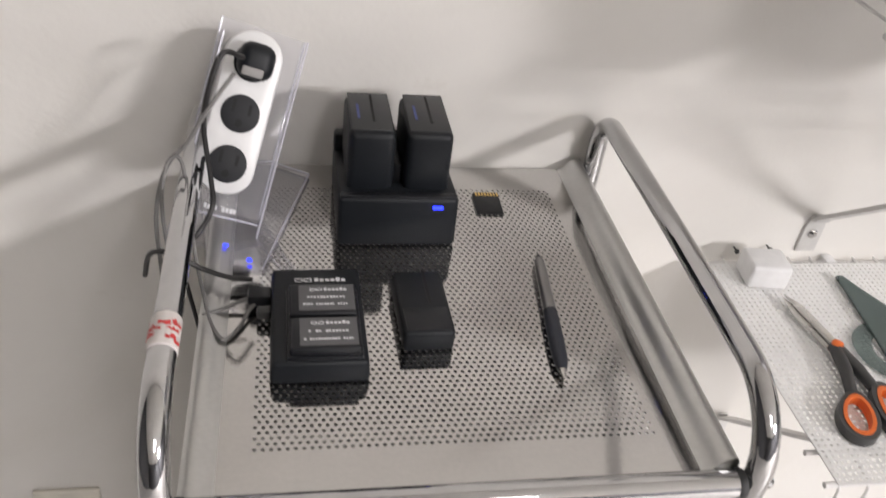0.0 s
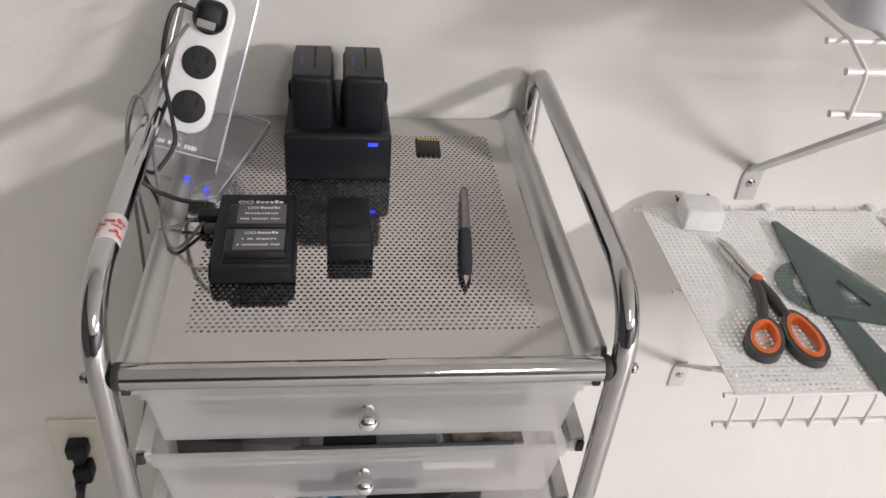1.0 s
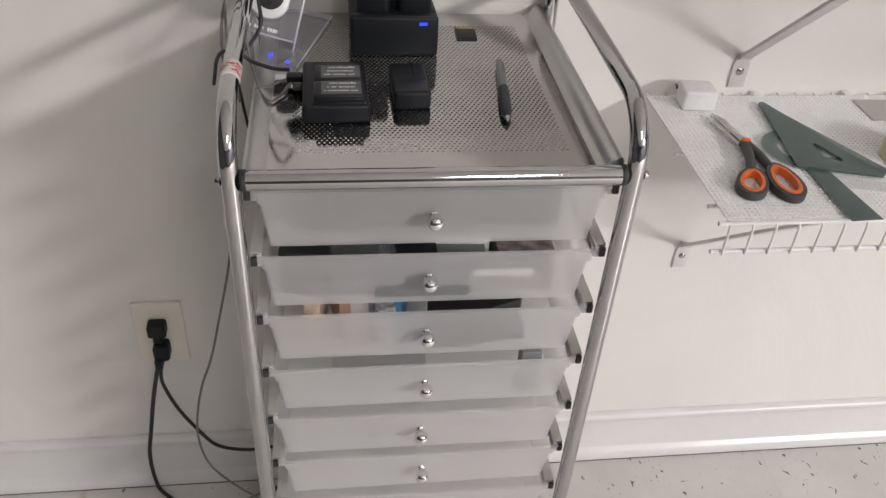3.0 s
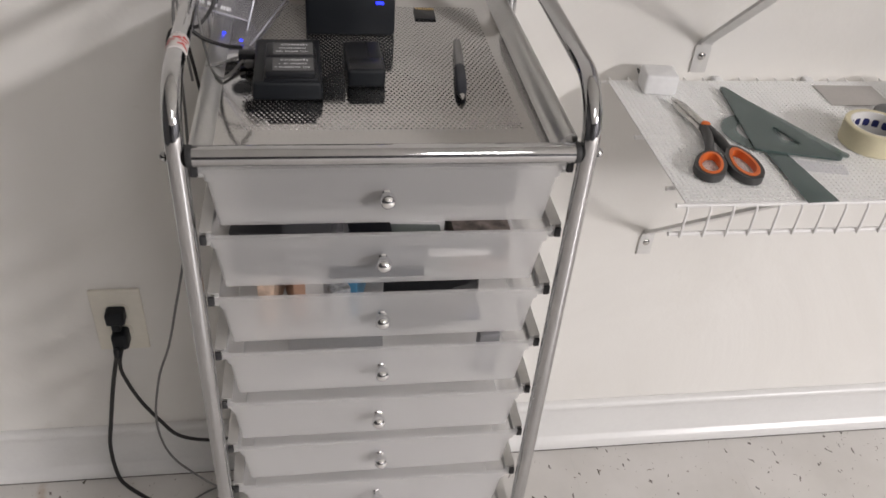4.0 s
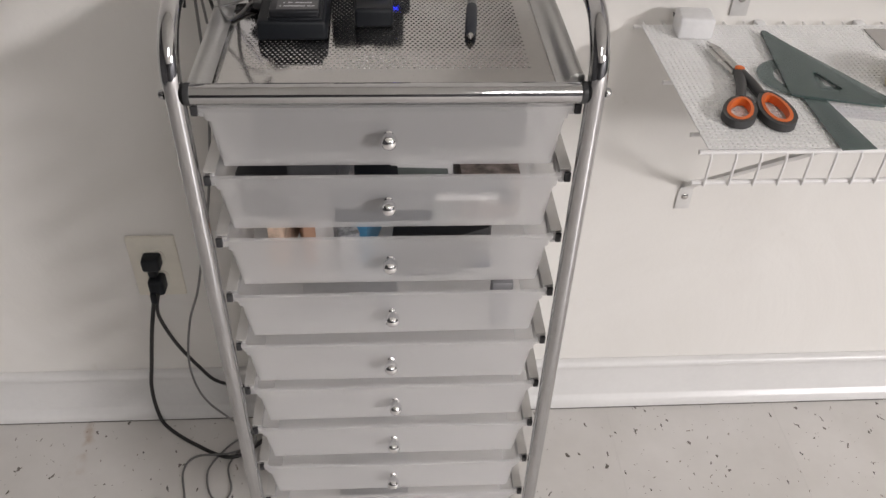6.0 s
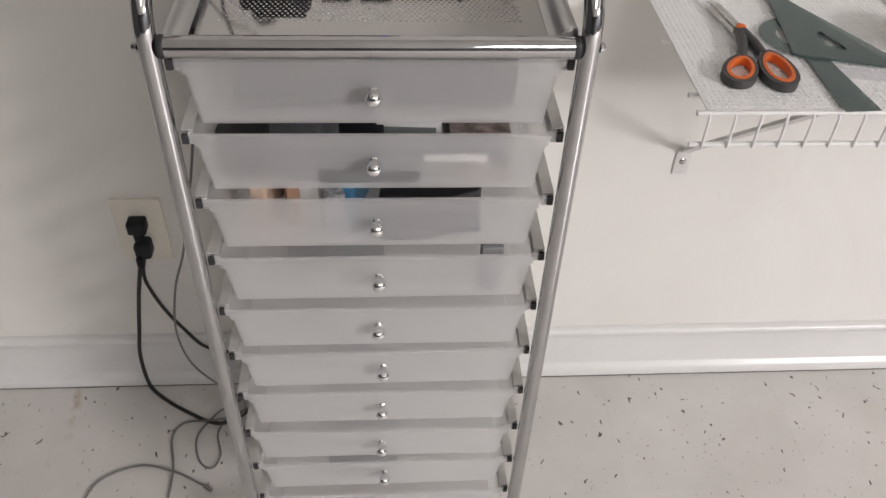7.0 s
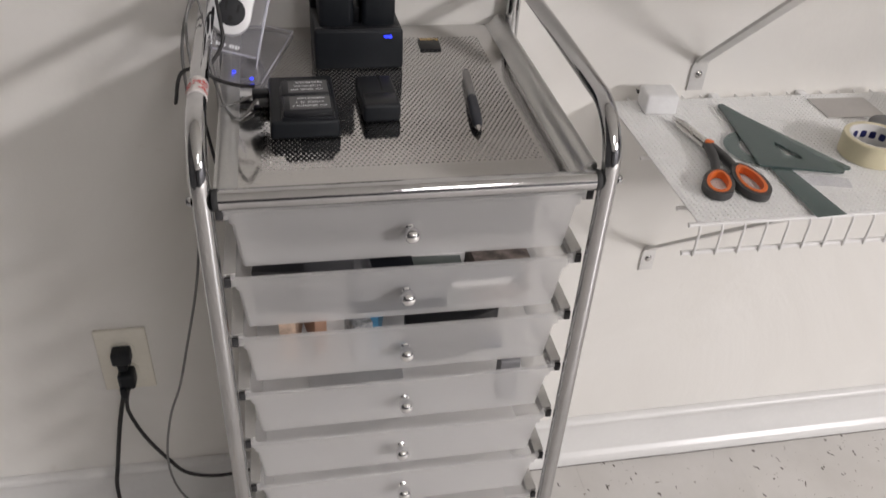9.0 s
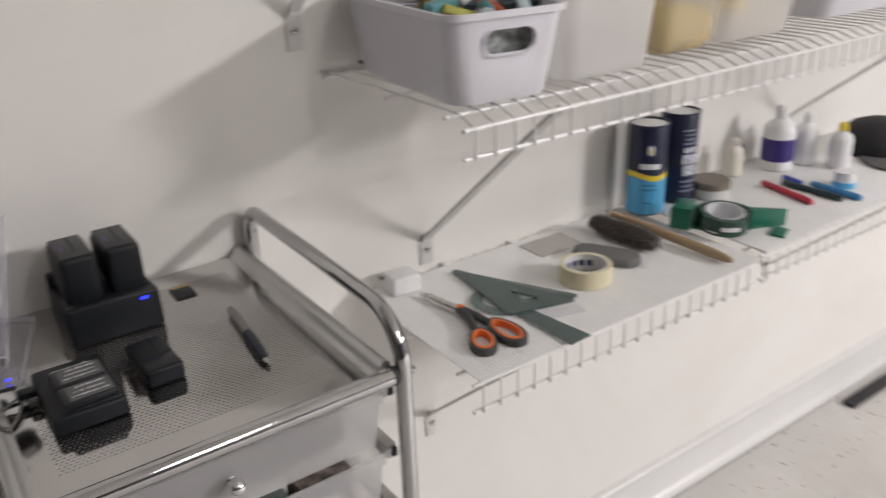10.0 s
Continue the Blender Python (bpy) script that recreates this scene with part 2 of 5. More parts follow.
def join(own, bm, m=None):
    if m is not None:
        bmesh.ops.transform(own, matrix=m, verts=own.verts)
    if bm is None:
        return own
    tmp = bpy.data.meshes.new("tmp")
    own.to_mesh(tmp)
    own.free()
    bm.from_mesh(tmp)
    bpy.data.meshes.remove(tmp)
    return bm


def smooth_path(pts, n=6):
    """Catmull-Rom through the points."""
    P = [Vector(p) for p in pts]
    P = [2 * P[0] - P[1]] + P + [2 * P[-1] - P[-2]]
    out = []
    for i in range(1, len(P) - 2):
        for k in range(n):
            u = k / n
            a, b, c, d = P[i - 1:i + 3]
            out.append(0.5 * ((2 * b) + (c - a) * u + (2 * a - 5 * b + 4 * c - d) * u * u + (3 * b - a - 3 * c + d) * u ** 3))
    out.append(P[-2])
    return out


def fillet(pts, radius, n=8):
    """A polyline with its inner corners rounded."""
    P = [Vector(p) for p in pts]
    out = [P[0]]
    for a, b, c in zip(P, P[1:], P[2:]):
        u, v = (a - b).normalized(), (c - b).normalized()
        half = u.angle(v) / 2
        r = min(radius, 0.49 * min((a - b).length, (c - b).length) * math.tan(half))
        d = r / math.tan(half)
        centre = b + (u + v).normalized() * (r / math.sin(half))
        s, e = b + u * d - centre, b + v * d - centre
        q = s.rotation_difference(e)
        for k in range(n + 1):
            w = Matrix.Rotation(q.angle * k / n, 3, q.axis)
            out.append(centre + w @ s)
    out.append(P[-1])
    return out


def tube(pts, radius, sides=10, bm=None, closed=False):
    bm = bm or bmesh.new()
    P = [Vector(p) for p in pts]
    rings, ref = [], None
    for i, p in enumerate(P):
        if closed:
            d = (P[(i + 1) % len(P)] - P[i - 1]).normalized()
        else:
            d = (P[min(i + 1, len(P) - 1)] - P[max(i - 1, 0)]).normalized()
        if ref is None:
            ref = d.orthogonal().normalized()
        ref = (ref - d * ref.dot(d)).normalized()
        side = d.cross(ref)
        r = radius[i] if isinstance(radius, (list, tuple)) else radius
        rings.append([bm.verts.new(p + (ref * math.cos(a) + side * math.sin(a)) * r) for a in (2 * math.pi * k / sides for k in range(sides))])
    pairs = list(zip(rings, rings[1:])) + ([(rings[-1], rings[0])] if closed else [])
    for a, b in pairs:
        for k in range(sides):
            bm.faces.new((a[k], a[(k + 1) % sides], b[(k + 1) % sides], b[k]))
    if not closed:
        bm.faces.new(rings[0][::-1])
        bm.faces.new(rings[-1])
    return bm


def lathe(profile, sides=24, bm=None, m=None):
    """Turned about z: (radius, height) pairs, ends closed where the radius is not nought."""
    own = bmesh.new()
    rings = []
    for r, z in profile:
        if r < 1e-6:
            rings.append([own.verts.new((0, 0, z))])
        else:
            rings.append([own.verts.new((r * math.cos(a), r * math.sin(a), z)) for a in (2 * math.pi * k / sides for k in range(sides))])
    for a, b in zip(rings, rings[1:]):
        for k in range(sides):
            q = [a[k % len(a)], a[(k + 1) % len(a)], b[(k + 1) % len(b)], b[k % len(b)]]
            q = list(dict.fromkeys(q))
            if len(q) > 2:
                own.faces.new(q)
    for ring, rev in ((rings[0], True), (rings[-1], False)):
        if len(ring) > 1:
            own.faces.new(ring[::-1] if rev else ring)
    return join(own, bm, m)


def slab(outline, z0, z1, bevel=0.0, bm=None, m=None):
    """A flat outline drawn up to a thickness."""
    own = bmesh.new()
    f = own.faces.new([own.verts.new((x, y, z0)) for x, y in outline])
    r = bmesh.ops.extrude_face_region(own, geom=[f])
    for v in r["geom"]:
        if isinstance(v, bmesh.types.BMVert):
            v.co.z = z1
    if bevel:
        es = [e for e in own.edges if abs(e.verts[0].co.z - e.verts[1].co.z) < 1e-7]
        bmesh.ops.bevel(own, geom=es, offset=bevel, segments=2, profile=0.5, affect="EDGES")
    return join(own, bm, m)


def stadium(w, h, r, n=8):
    out = []
    for cx, cy, a0 in ((w / 2 - r, h / 2 - r, 0), (-w / 2 + r, h / 2 - r, 90), (-w / 2 + r, -h / 2 + r, 180), (w / 2 - r, -h / 2 + r, 270)):
        for k in range(n + 1):
            a = radians(a0 + 90 * k / n)
            out.append((cx + r * math.cos(a), cy + r * math.sin(a)))
    return out


def text_mesh(body, size, align="CENTER"):
    """Flat lettering as a mesh, in the built-in font."""
    cu = bpy.data.curves.new("lettering", "FONT")
    cu.body, cu.size, cu.align_x, cu.align_y, cu.resolution_u, cu.extrude = body, size, align, "CENTER", 2, 0.00012
    ob = bpy.data.objects.new("lettering", cu)
    me = bpy.data.meshes.new_from_object(ob)
    bpy.data.objects.remove(ob)
    bpy.data.curves.remove(cu)
    return me


# ---- the room ----
def plain(name, bm, material, label, category):
    return tagged(part(name, bm, material, smooth=False), label, category, kind="structure")


X0, X1, Y0, H = -2.4, 4.6, -6.0, 2.75
plain("wall_north", box(X0, X1, 0.0, 0.12, -0.02, H), WALL, "scuffed off-white painted wall behind the cart", "wall")
# three added walls out of view, kept dark for the reflections
plain("wall_south", box(X0, X1, Y0 - 0.12, Y0, -0.02, H), DIMW, "unseen near-black wall added to darken chrome reflections", "wall")
plain("wall_west", box(X0 - 0.12, X0, Y0, 0.0, -0.02, H), DIMW, "unseen near-black wall added to darken chrome reflections", "wall")
plain("wall_east", box(X1, X1 + 0.12, Y0, 0.0, -0.02, H), DIMW, "unseen near-black wall added to darken chrome reflections", "wall")
plain("ceiling", box(X0, X1, Y0, 0.0, H, H + 0.1), CEIL, "white painted ceiling", "ceiling")
floor = plain("floor", box(X0, X1, Y0, 0.0, -0.06, -0.002), surface("tile_joint", (0.54, 0.52, 0.49), 0.8), "off-white vinyl floor tiles with dark flecks", "floor")


def cove_base(x0, x1):
    """Moulded base strip: a bulging cap, a flat face and a toe that flares onto the floor."""
    prof = [(0.0, 0.1145), (-0.0055, 0.1140), (-0.0105, 0.1115), (-0.0130, 0.1070), (-0.0125, 0.1010), (-0.0085, 0.0965), (-0.0050, 0.0950), (-0.0050, 0.0270), (-0.0075, 0.0235), (-0.0130, 0.0190), (-0.0165, 0.0130), (-0.0175, 0.0070), (-0.0175, 0.0022), (0.0, 0.0022)]
    bm = bmesh.new()
    a = [bm.verts.new((x0, y - 0.0005, z)) for y, z in prof]
    b = [bm.verts.new((x1, y - 0.0005, z)) for y, z in prof]
    for i in range(len(prof)):
        j = (i + 1) % len(prof)
        bm.faces.new((a[i], a[j], b[j], b[i]))
    bm.faces.new(a)
    bm.faces.new(b[::-1])
    return bm


# dark strip stands in for the shadow between baseboard toe and floor
plain("toe_seal", box(X0, X1, -0.0182, 0.0, -0.001, 0.0024), surface("dark_toe_shade", (0.10, 0.09, 0.08), 0.7, vary=0.4, scale=20), "thin dark strip painted as the shadow line under the baseboard", "seal")
tagged(part("baseboard", cove_base(X0, X1), TRIM), "glossy light grey painted baseboard with a rounded toe", "baseboard", kind="structure")

# ---- the drawer cart ----
CLIPG = surface("dark_grey_clip", (0.03, 0.03, 0.032), 0.5, vary=0.2)
CX, TL, TR, FY, BY = 0.0935, -0.0767, 0.2633, -0.354, -0.012
R, TOP, TRAY = 0.0082, 0.8955, 0.838
cart = thing("drawer_cart", "chrome rolling cart with ten frosted drawers and perforated steel top", "cart")
for x in (TL, TR):
    mid = 0.5 * (FY + BY)
    front = fillet([(x, FY, 0.062), (x, FY, TOP - 0.004), (x, mid, TOP)], 0.052, 10)
    back = fillet([(x, mid, TOP), (x, BY, TOP + 0.002), (x, BY, 0.062)], 0.026, 8)
    bm = tube(front + back[1:], R, 16)
    part("side_frame", bm, CHROME, cart, "bent chrome tube")
for y, z, r in ((FY, 0.836, 0.0088), (BY, 0.828, 0.006), (FY, 0.087, 0.007), (BY, 0.087, 0.007)):
    rail = part("cross_rail", tube([(TL + 0.012, y, z), (TR - 0.012, y, z)], r, 16), CHROME, cart)
    for x, s in ((TL + 0.0105, 1), (TR - 0.0105, -1)):
        m = pose(x, y, z, 0, 90, 0)
        part("end_collar", lathe([(r + 0.0002, -0.0025), (r + 0.0006, -0.0015), (r + 0.0006, 0.0015), (r + 0.0002, 0.0025)], 16, m=m), RUBBER, rail, "black plastic collar")
for x, s in ((TL, -1), (TR, 1)):
    for z in (0.836, 0.087):
        m = pose(x + s * 0.009, FY, z, 0, 90 * s, 0)
        part("bolt", lathe([(0.0042, -0.001), (0.0042, 0.001), (0.003, 0.0028), (0.0, 0.0034)], 12, m=m), CHROME, cart)


def tray_mesh():
    """Perforated sheet: staggered round holes in the middle and plain margins."""
    V, F = [], []

    def vert(x, y, z):
        V.append((x, y, z))
        return len(V) - 1

    px, py, hx0, hx1, hy0, hy1, hr = 0.00465, 0.00405, -0.031, 0.219, -0.317, -0.040, 0.00125
    cols, rows = int((hx1 - hx0) / px), int((hy1 - hy0) / py)
    hx1, hy1 = hx0 + cols * px, hy0 + rows * py
    th = 0.0012
    for j in range(rows):
        shift = 0.5 * px if j % 2 else 0.0
        y0 = hy0 + j * py
        for i in range(cols):
            x0 = hx0 + i * px + shift
            if i == cols - 1 and shift:
                continue
            cx, cy = x0 + px / 2, y0 + py / 2
            sq = [vert(x0 + a * px, y0 + b * py, 0) for a, b in ((1, 0.5), (1, 1), (0.5, 1), (0, 1), (0, 0.5), (0, 0), (0.5, 0), (1, 0))]
            ho = [vert(cx + hr * math.cos(k * math.pi / 4), cy + hr * math.sin(k * math.pi / 4), 0) for k in range(8)]
            lo = [vert(V[h][0], V[h][1], -th) for h in ho]
            for k in range(8):
                n = (k + 1) % 8
                F.append((sq[k], sq[n], ho[n], ho[k]))
                F.append((ho[k], ho[n], lo[n], lo[k]))
        if shift:
            for a, b in ((hx0, hx0 + shift), (hx1 - shift, hx1)):
                F.append((vert(a, y0, 0), vert(b, y0, 0), vert(b, y0 + py, 0), vert(a, y0 + py, 0)))

    def quad(x0, x1, y0, y1):
        F.append((vert(x0, y0, 0), vert(x1, y0, 0), vert(x1, y1, 0), vert(x0, y1, 0)))

    yb, yf, xl, xr = -0.006, -0.347, TL + 0.0277, TR - 0.0308
    quad(xl, xr, yf, hy0)
    quad(xl, xr, hy1, yb)
    quad(xl, hx0, hy0, hy1)
    quad(hx1, xr, hy0, hy1)
    # folded edges at the front and back
    for y, d in ((yf, -1), (yb, 1)):
        q = (vert(xl, y, 0), vert(xr, y, 0), vert(xr, y, -0.014), vert(xl, y, -0.014))
        F.append(q)
    me = bpy.data.meshes.new("tray")
    me.from_pydata(V, [], F)
    me.update()
    return me


top_sheet = link("perforated_top", tray_mesh(), STEEL, cart, "perforated stainless steel top", at=pose(0, 0, TRAY))


def side_lip(x, s, f, rise):
    """Rolled edge of the sheet that climbs to the side tube."""
    prof = [(0.0, 0.0), (0.003, 0.0003), (0.006, 0.0014), (0.009, 0.0034), (0.0115, 0.0060), (0.014, 0.0084), (0.017, 0.0104), (0.021, 0.0119), (0.025, 0.0121), (0.0285, 0.0110), (0.0303, 0.0085), (0.0308, -0.004)]
    bm = bmesh.new()
    a, b = ([bm.verts.new((x + s * u * f, y, w * rise)) for u, w in prof] for y in (-0.347, -0.006))
    for k in range(len(prof) - 1):
        bm.faces.new((a[k], a[k + 1], b[k + 1], b[k]))
    bm.faces.new(a)
    return bm


SATIN = surface("satin_steel", (0.55, 0.55, 0.54), 0.34, 1.0, vary=0.06, scale=9, fine=300, bump=0.03, rvary=0.06)
part("side_lip", side_lip(TL + 0.0277, -1, 0.62, 0.3), SATIN, top_sheet, "rolled satin steel edge")
part("side_lip", side_lip(TR - 0.0308, 1, 0.71, 1.0), SATIN, top_sheet, "rolled satin steel edge")


def rounded_ring(bm, hw, y0, y1, z, r=0.012, n=4):
    out = []
    for cx, cy, a0 in ((hw - r, y1 - r, 0), (-hw + r, y1 - r, 90), (-hw + r, y0 + r, 180), (hw - r, y0 + r, 270)):
        for k in range(n + 1):
            a = radians(a0 + 90 * k / n)
            out.append(bm.verts.new((cx + r * math.cos(a), cy + r * math.sin(a), z)))
    return out


def drawer_body():
    """Open tub with tapered walls and a flat flange; z = 0 at its rim."""
    bm = bmesh.new()
    spec = [(0.1440, -0.3400, -0.040, -0.0655, 0.003), (0.1448, -0.3412, -0.038, -0.0645, 0.0035), (0.1505, -0.3462, -0.030, -0.0150, 0.004), (0.1518, -0.3498, -0.029, -0.0136, 0.004), (0.1525, -0.3508, -0.028, -0.0050, 0.004), (0.1545, -0.3520, -0.026, -0.0045, 0.004), (0.1548, -0.3530, -0.026, 0.0, 0.004),
            (0.1540, -0.3515, -0.027, 0.0008, 0.004), (0.1505, -0.3490, -0.030, 0.0004, 0.004), (0.1490, -0.3440, -0.032, -0.0150, 0.004), (0.1430, -0.3392, -0.040, -0.0630, 0.0035)]
    rings = [rounded_ring(bm, *s) for s in spec]
    for a, b in zip(rings, rings[1:]):
        for k in range(len(a)):
            bm.faces.new((a[k], a[(k + 1) % len(a)], b[(k + 1) % len(a)], b[k]))
    bm.faces.new(rings[0][::-1])
    bm.faces.new(rings[-1])
    return bm


RIM0, PITCH = 0.8215, 0.0706
first = None
knob_m = pose(0, -0.3440, -0.0315, 90 - 7, 0, 0)
for i in range(10):
    wob = random.Random(i)
    m = pose(CX + wob.uniform(-0.0008, 0.0008), wob.uniform(-0.0015, 0.002), RIM0 - PITCH * i, 0, wob.uniform(-0.15, 0.15), wob.uniform(-0.35, 0.35))
    if first is None:
        first = part("drawer", drawer_body(), FROST, cart, "frosted translucent plastic drawer", at=m)
        k = part("knob", lathe([(0.0042, 0.0), (0.0042, 0.002), (0.0030, 0.003), (0.0030, 0.0055), (0.0050, 0.0075), (0.0068, 0.0105), (0.0074, 0.0140), (0.0068, 0.0175), (0.0048, 0.0203), (0.0022, 0.0214), (0.0, 0.0216)], 20), KNOBC, first, "round chrome knob", at=knob_m)
    else:
        copy_thing(first, m)
for i in range(10):
    z = RIM0 - PITCH * i
    for x, s in ((TL, 1), (TR, -1)):
        w = [sorted((x + s * u, x + s * v)) for u, v in ((0.0080, 0.0185), (0.0080, 0.0092), (0.0170, 0.0185))]
        y0, y1 = FY + 0.009, BY - 0.010
        bm = bmesh.new()
        box(*w[0], y0, y1, z + 0.0022, z + 0.0034, bm=bm)
        box(*w[1], y0, y1, z - 0.0095, z + 0.0022, bm=bm)
        box(*w[0], y0, y1, z - 0.0107, z - 0.0095, bm=bm)
        run = part("runner", bm, RUNNER, cart, "grey folded steel drawer runner", smooth=False)
        cw = sorted((x + s * 0.0080, x + s * 0.0138))
        part("clip", box(*cw, FY + 0.0058, FY + 0.0092, z - 0.0096, z - 0.0002, 0.0006), CLIPG, run, "black plastic clip")
        ew = sorted((x + s * 0.0140, x + s * 0.0186))
        part("end_stop", box(*ew, FY + 0.0066, FY + 0.0092, z - 0.0102, z + 0.0026, 0.0008), FROST, run, "milky plastic end stop")


def caster(x, y, turn):
    m = pose(x, y, 0) @ pose(0, 0, 0, 0, 0, turn)
    c = part("caster", lathe([(0.0085, 0.060), (0.0095, 0.056), (0.0095, 0.050), (0.013, 0.047)], 16), RUBBER, cart, "dark grey twin-wheel caster", at=m)
    o = -0.016
    hood = bmesh.new()
    lathe([(0.0225, -0.004), (0.0235, -0.002), (0.0235, 0.002), (0.0225, 0.004)], 24, bm=hood, m=pose(0, o, 0.0285, 0, 90, 0))
    box(-0.006, 0.006, o - 0.012, 0.010, 0.034, 0.052, 0.003, bm=hood)
    part("hood", hood, RUBBER, c)
    for s in (-1, 1):
        w = part("wheel", lathe([(0.008, -0.008), (0.0225, -0.008), (0.0255, -0.006), (0.0262, -0.003), (0.0262, 0.003), (0.0255, 0.006), (0.021, 0.0075), (0.019, 0.005), (0.006, 0.005), (0.0, 0.006)], 32), RUBBER, c, at=pose(s * 0.0125, o, 0.0263, 0, 90 * s, 0))
    part("brake_tab", box(-0.006, 0.006, o - 0.036, o - 0.020, 0.006, 0.011, 0.0015, m=pose(0, 0, 0.005, 0, 0, 0)), RUBBER, c)


caster(TL, FY, 38)
caster(TR, FY, 24)
caster(TL, BY - 0.004, 100)
caster(TR, BY - 0.004, 80)


# ---- wire shelves ----
def wire_shelf(name, x0, x1, depth, top, label, step=0.0254, drop=0.003):
    """Coated wire shelf: cross wires that bend down into a front lip, and rods along it."""
    shelf = thing(name, label, "shelf")
    for y, z, r in ((-0.008, top - 0.0038, 0.0025), (-depth * 0.52, top - 0.0038, 0.0025), (-depth + 0.030, top - 0.0038, 0.0025), (-depth - 0.001, top - drop - 0.001, 0.0026), (-depth - 0.001, top - 0.040, 0.0026)):
        part("long_rod", tube([(x0 - 0.012, y, z), (x1, y, z)], r, 8), VINYLW, shelf)
    wire = None
    n = int((x1 - x0) / step)
    for i in range(n + 1):
        if wire is None:
            pts = fillet([(0, -0.004, 0), (0, -depth + 0.024, 0), (0, -depth - 0.0048, -drop), (0, -depth - 0.0048, -0.042)], 0.008, 4)
            wire = part("cross_wire", tube(pts, 0.0014, 6), VINYLW, shelf, at=pose(x0 + i * step, 0, top))
        else:
            o = wire.copy()
            scene.collection.objects.link(o)
            o.matrix_basis = pose(x0 + i * step, 0, top)
    return shelf


def flat_bar(pts, w, th):
    """Flat steel strip, its width along x, that follows a bent line."""
    P = [Vector(p) for p in pts]
    bm, rings = bmesh.new(), []
    for i, p in enumerate(P):
        d = (P[min(i + 1, len(P) - 1)] - P[max(i - 1, 0)]).normalized()
        up = Vector((1, 0, 0)).cross(d).normalized() * (th / 2)
        rings.append([bm.verts.new(p + Vector((sx * w / 2, 0, 0)) + up * su) for sx, su in ((-1, -1), (1, -1), (1, 1), (-1, 1))])
    for a, b in zip(rings, rings[1:]):
        for k in range(4):
            bm.faces.new((a[k], a[(k + 1) % 4], b[(k + 1) % 4], b[k]))
    bm.faces.new(rings[0][::-1])
    bm.faces.new(rings[-1])
    return bm


def strut(x, z0, y1, z1, shelf=None, lean=0.0):
    """Flat-ended brace from a screwed foot on the wall up to the shelf's front."""
    b = thing("shelf_brace", "grey painted steel brace screwed to the wall under a wire shelf", "bracket", group="shelf braces")
    pts = fillet([(x, -0.0045, z0), (x, -0.0075, z0 + 0.022), (x + lean, y1, z1)], 0.01, 5)
    part("bar", flat_bar(pts[1:], 0.0155, 0.0042), BRACKET, b)
    part("foot", slab([(-0.011, -0.023), (0.011, -0.023), (0.011, 0.010), (0.0065, 0.023), (-0.0065, 0.023), (-0.011, 0.010)], 0.0, 0.003, 0.0008, m=pose(x, -0.0002, z0, 90, 0, 0)), BRACKET, b)
    part("screw", lathe([(0.0052, 0), (0.0052, 0.001), (0.0035, 0.0025), (0.0, 0.003)], 12, m=pose(x, -0.0032, z0, 90, 0, 0)), STEEL, b)
    return b


LOW, UP = 0.733, 1.040
wire_shelf("lower_wire_shelf", 0.408, 0.915, 0.283, LOW, "white coated wire shelf with a mesh liner, holding tools")
wire_shelf("lower_wire_shelf", 0.935, 2.9, 0.283, LOW + 0.006, "white coated wire shelf continuing along the wall")
wire_shelf("upper_wire_shelf", 0.396, 2.9, 0.292, UP, "white coated wire shelf carrying plastic bins", drop=0.010)
strut(0.526, 0.764, -0.278, UP - 0.012, lean=0.004)
strut(0.521, 0.463, -0.270, LOW - 0.014)
strut(1.39, 0.785, -0.278, UP - 0.012)
strut(1.39, 0.463, -0.270, LOW - 0.014)
strut(0.354, 1.095, -0.20, 1.33)


# ---- on the cart's top ----
def bar_text(bm, x, y, z, w, h, n, seed):
    """A row of small bars in place of print."""
    rnd = random.Random(seed)
    step = w / n
    for k in range(n):
        if rnd.random() < 0.12:
            continue
        box(x + k * step, x + k * step + step * rnd.uniform(0.55, 0.85), y - h * rnd.uniform(0.35, 0.5), y + h * rnd.uniform(0.35, 0.5), z, z + 0.00015, bm=bm)


def mark(bm, x, y, z, s):
    """A maker's mark as plain rings and strokes."""
    for k, r in ((0, 1.0), (1, 1.0)):
        own = bmesh.new()
        o, i = stadium(0.0042 * s, 0.0030 * s, 0.0012 * s, 4), stadium(0.0028 * s, 0.0016 * s, 0.0006 * s, 4)
        vo, vi = [own.verts.new((a, b, 0)) for a, b in o], [own.verts.new((a, b, 0)) for a, b in i]
        for q in range(len(o)):
            own.faces.new((vo[q], vo[(q + 1) % len(o)], vi[(q + 1) % len(o)], vi[q]))
        join(own, bm, Matrix.Translation((x + k * 0.0045 * s, y, z)))
    for k, tall in enumerate((0.0026, 0.0020, 0.0020, 0.0020, 0.0030, 0.0020)):
        x0 = x + (0.0078 + 0.0027 * k) * s
        box(x0, x0 + 0.0021 * s, y - 0.0012 * s, y + (tall - 0.0012) * s, z, z + 0.00015, bm=bm)


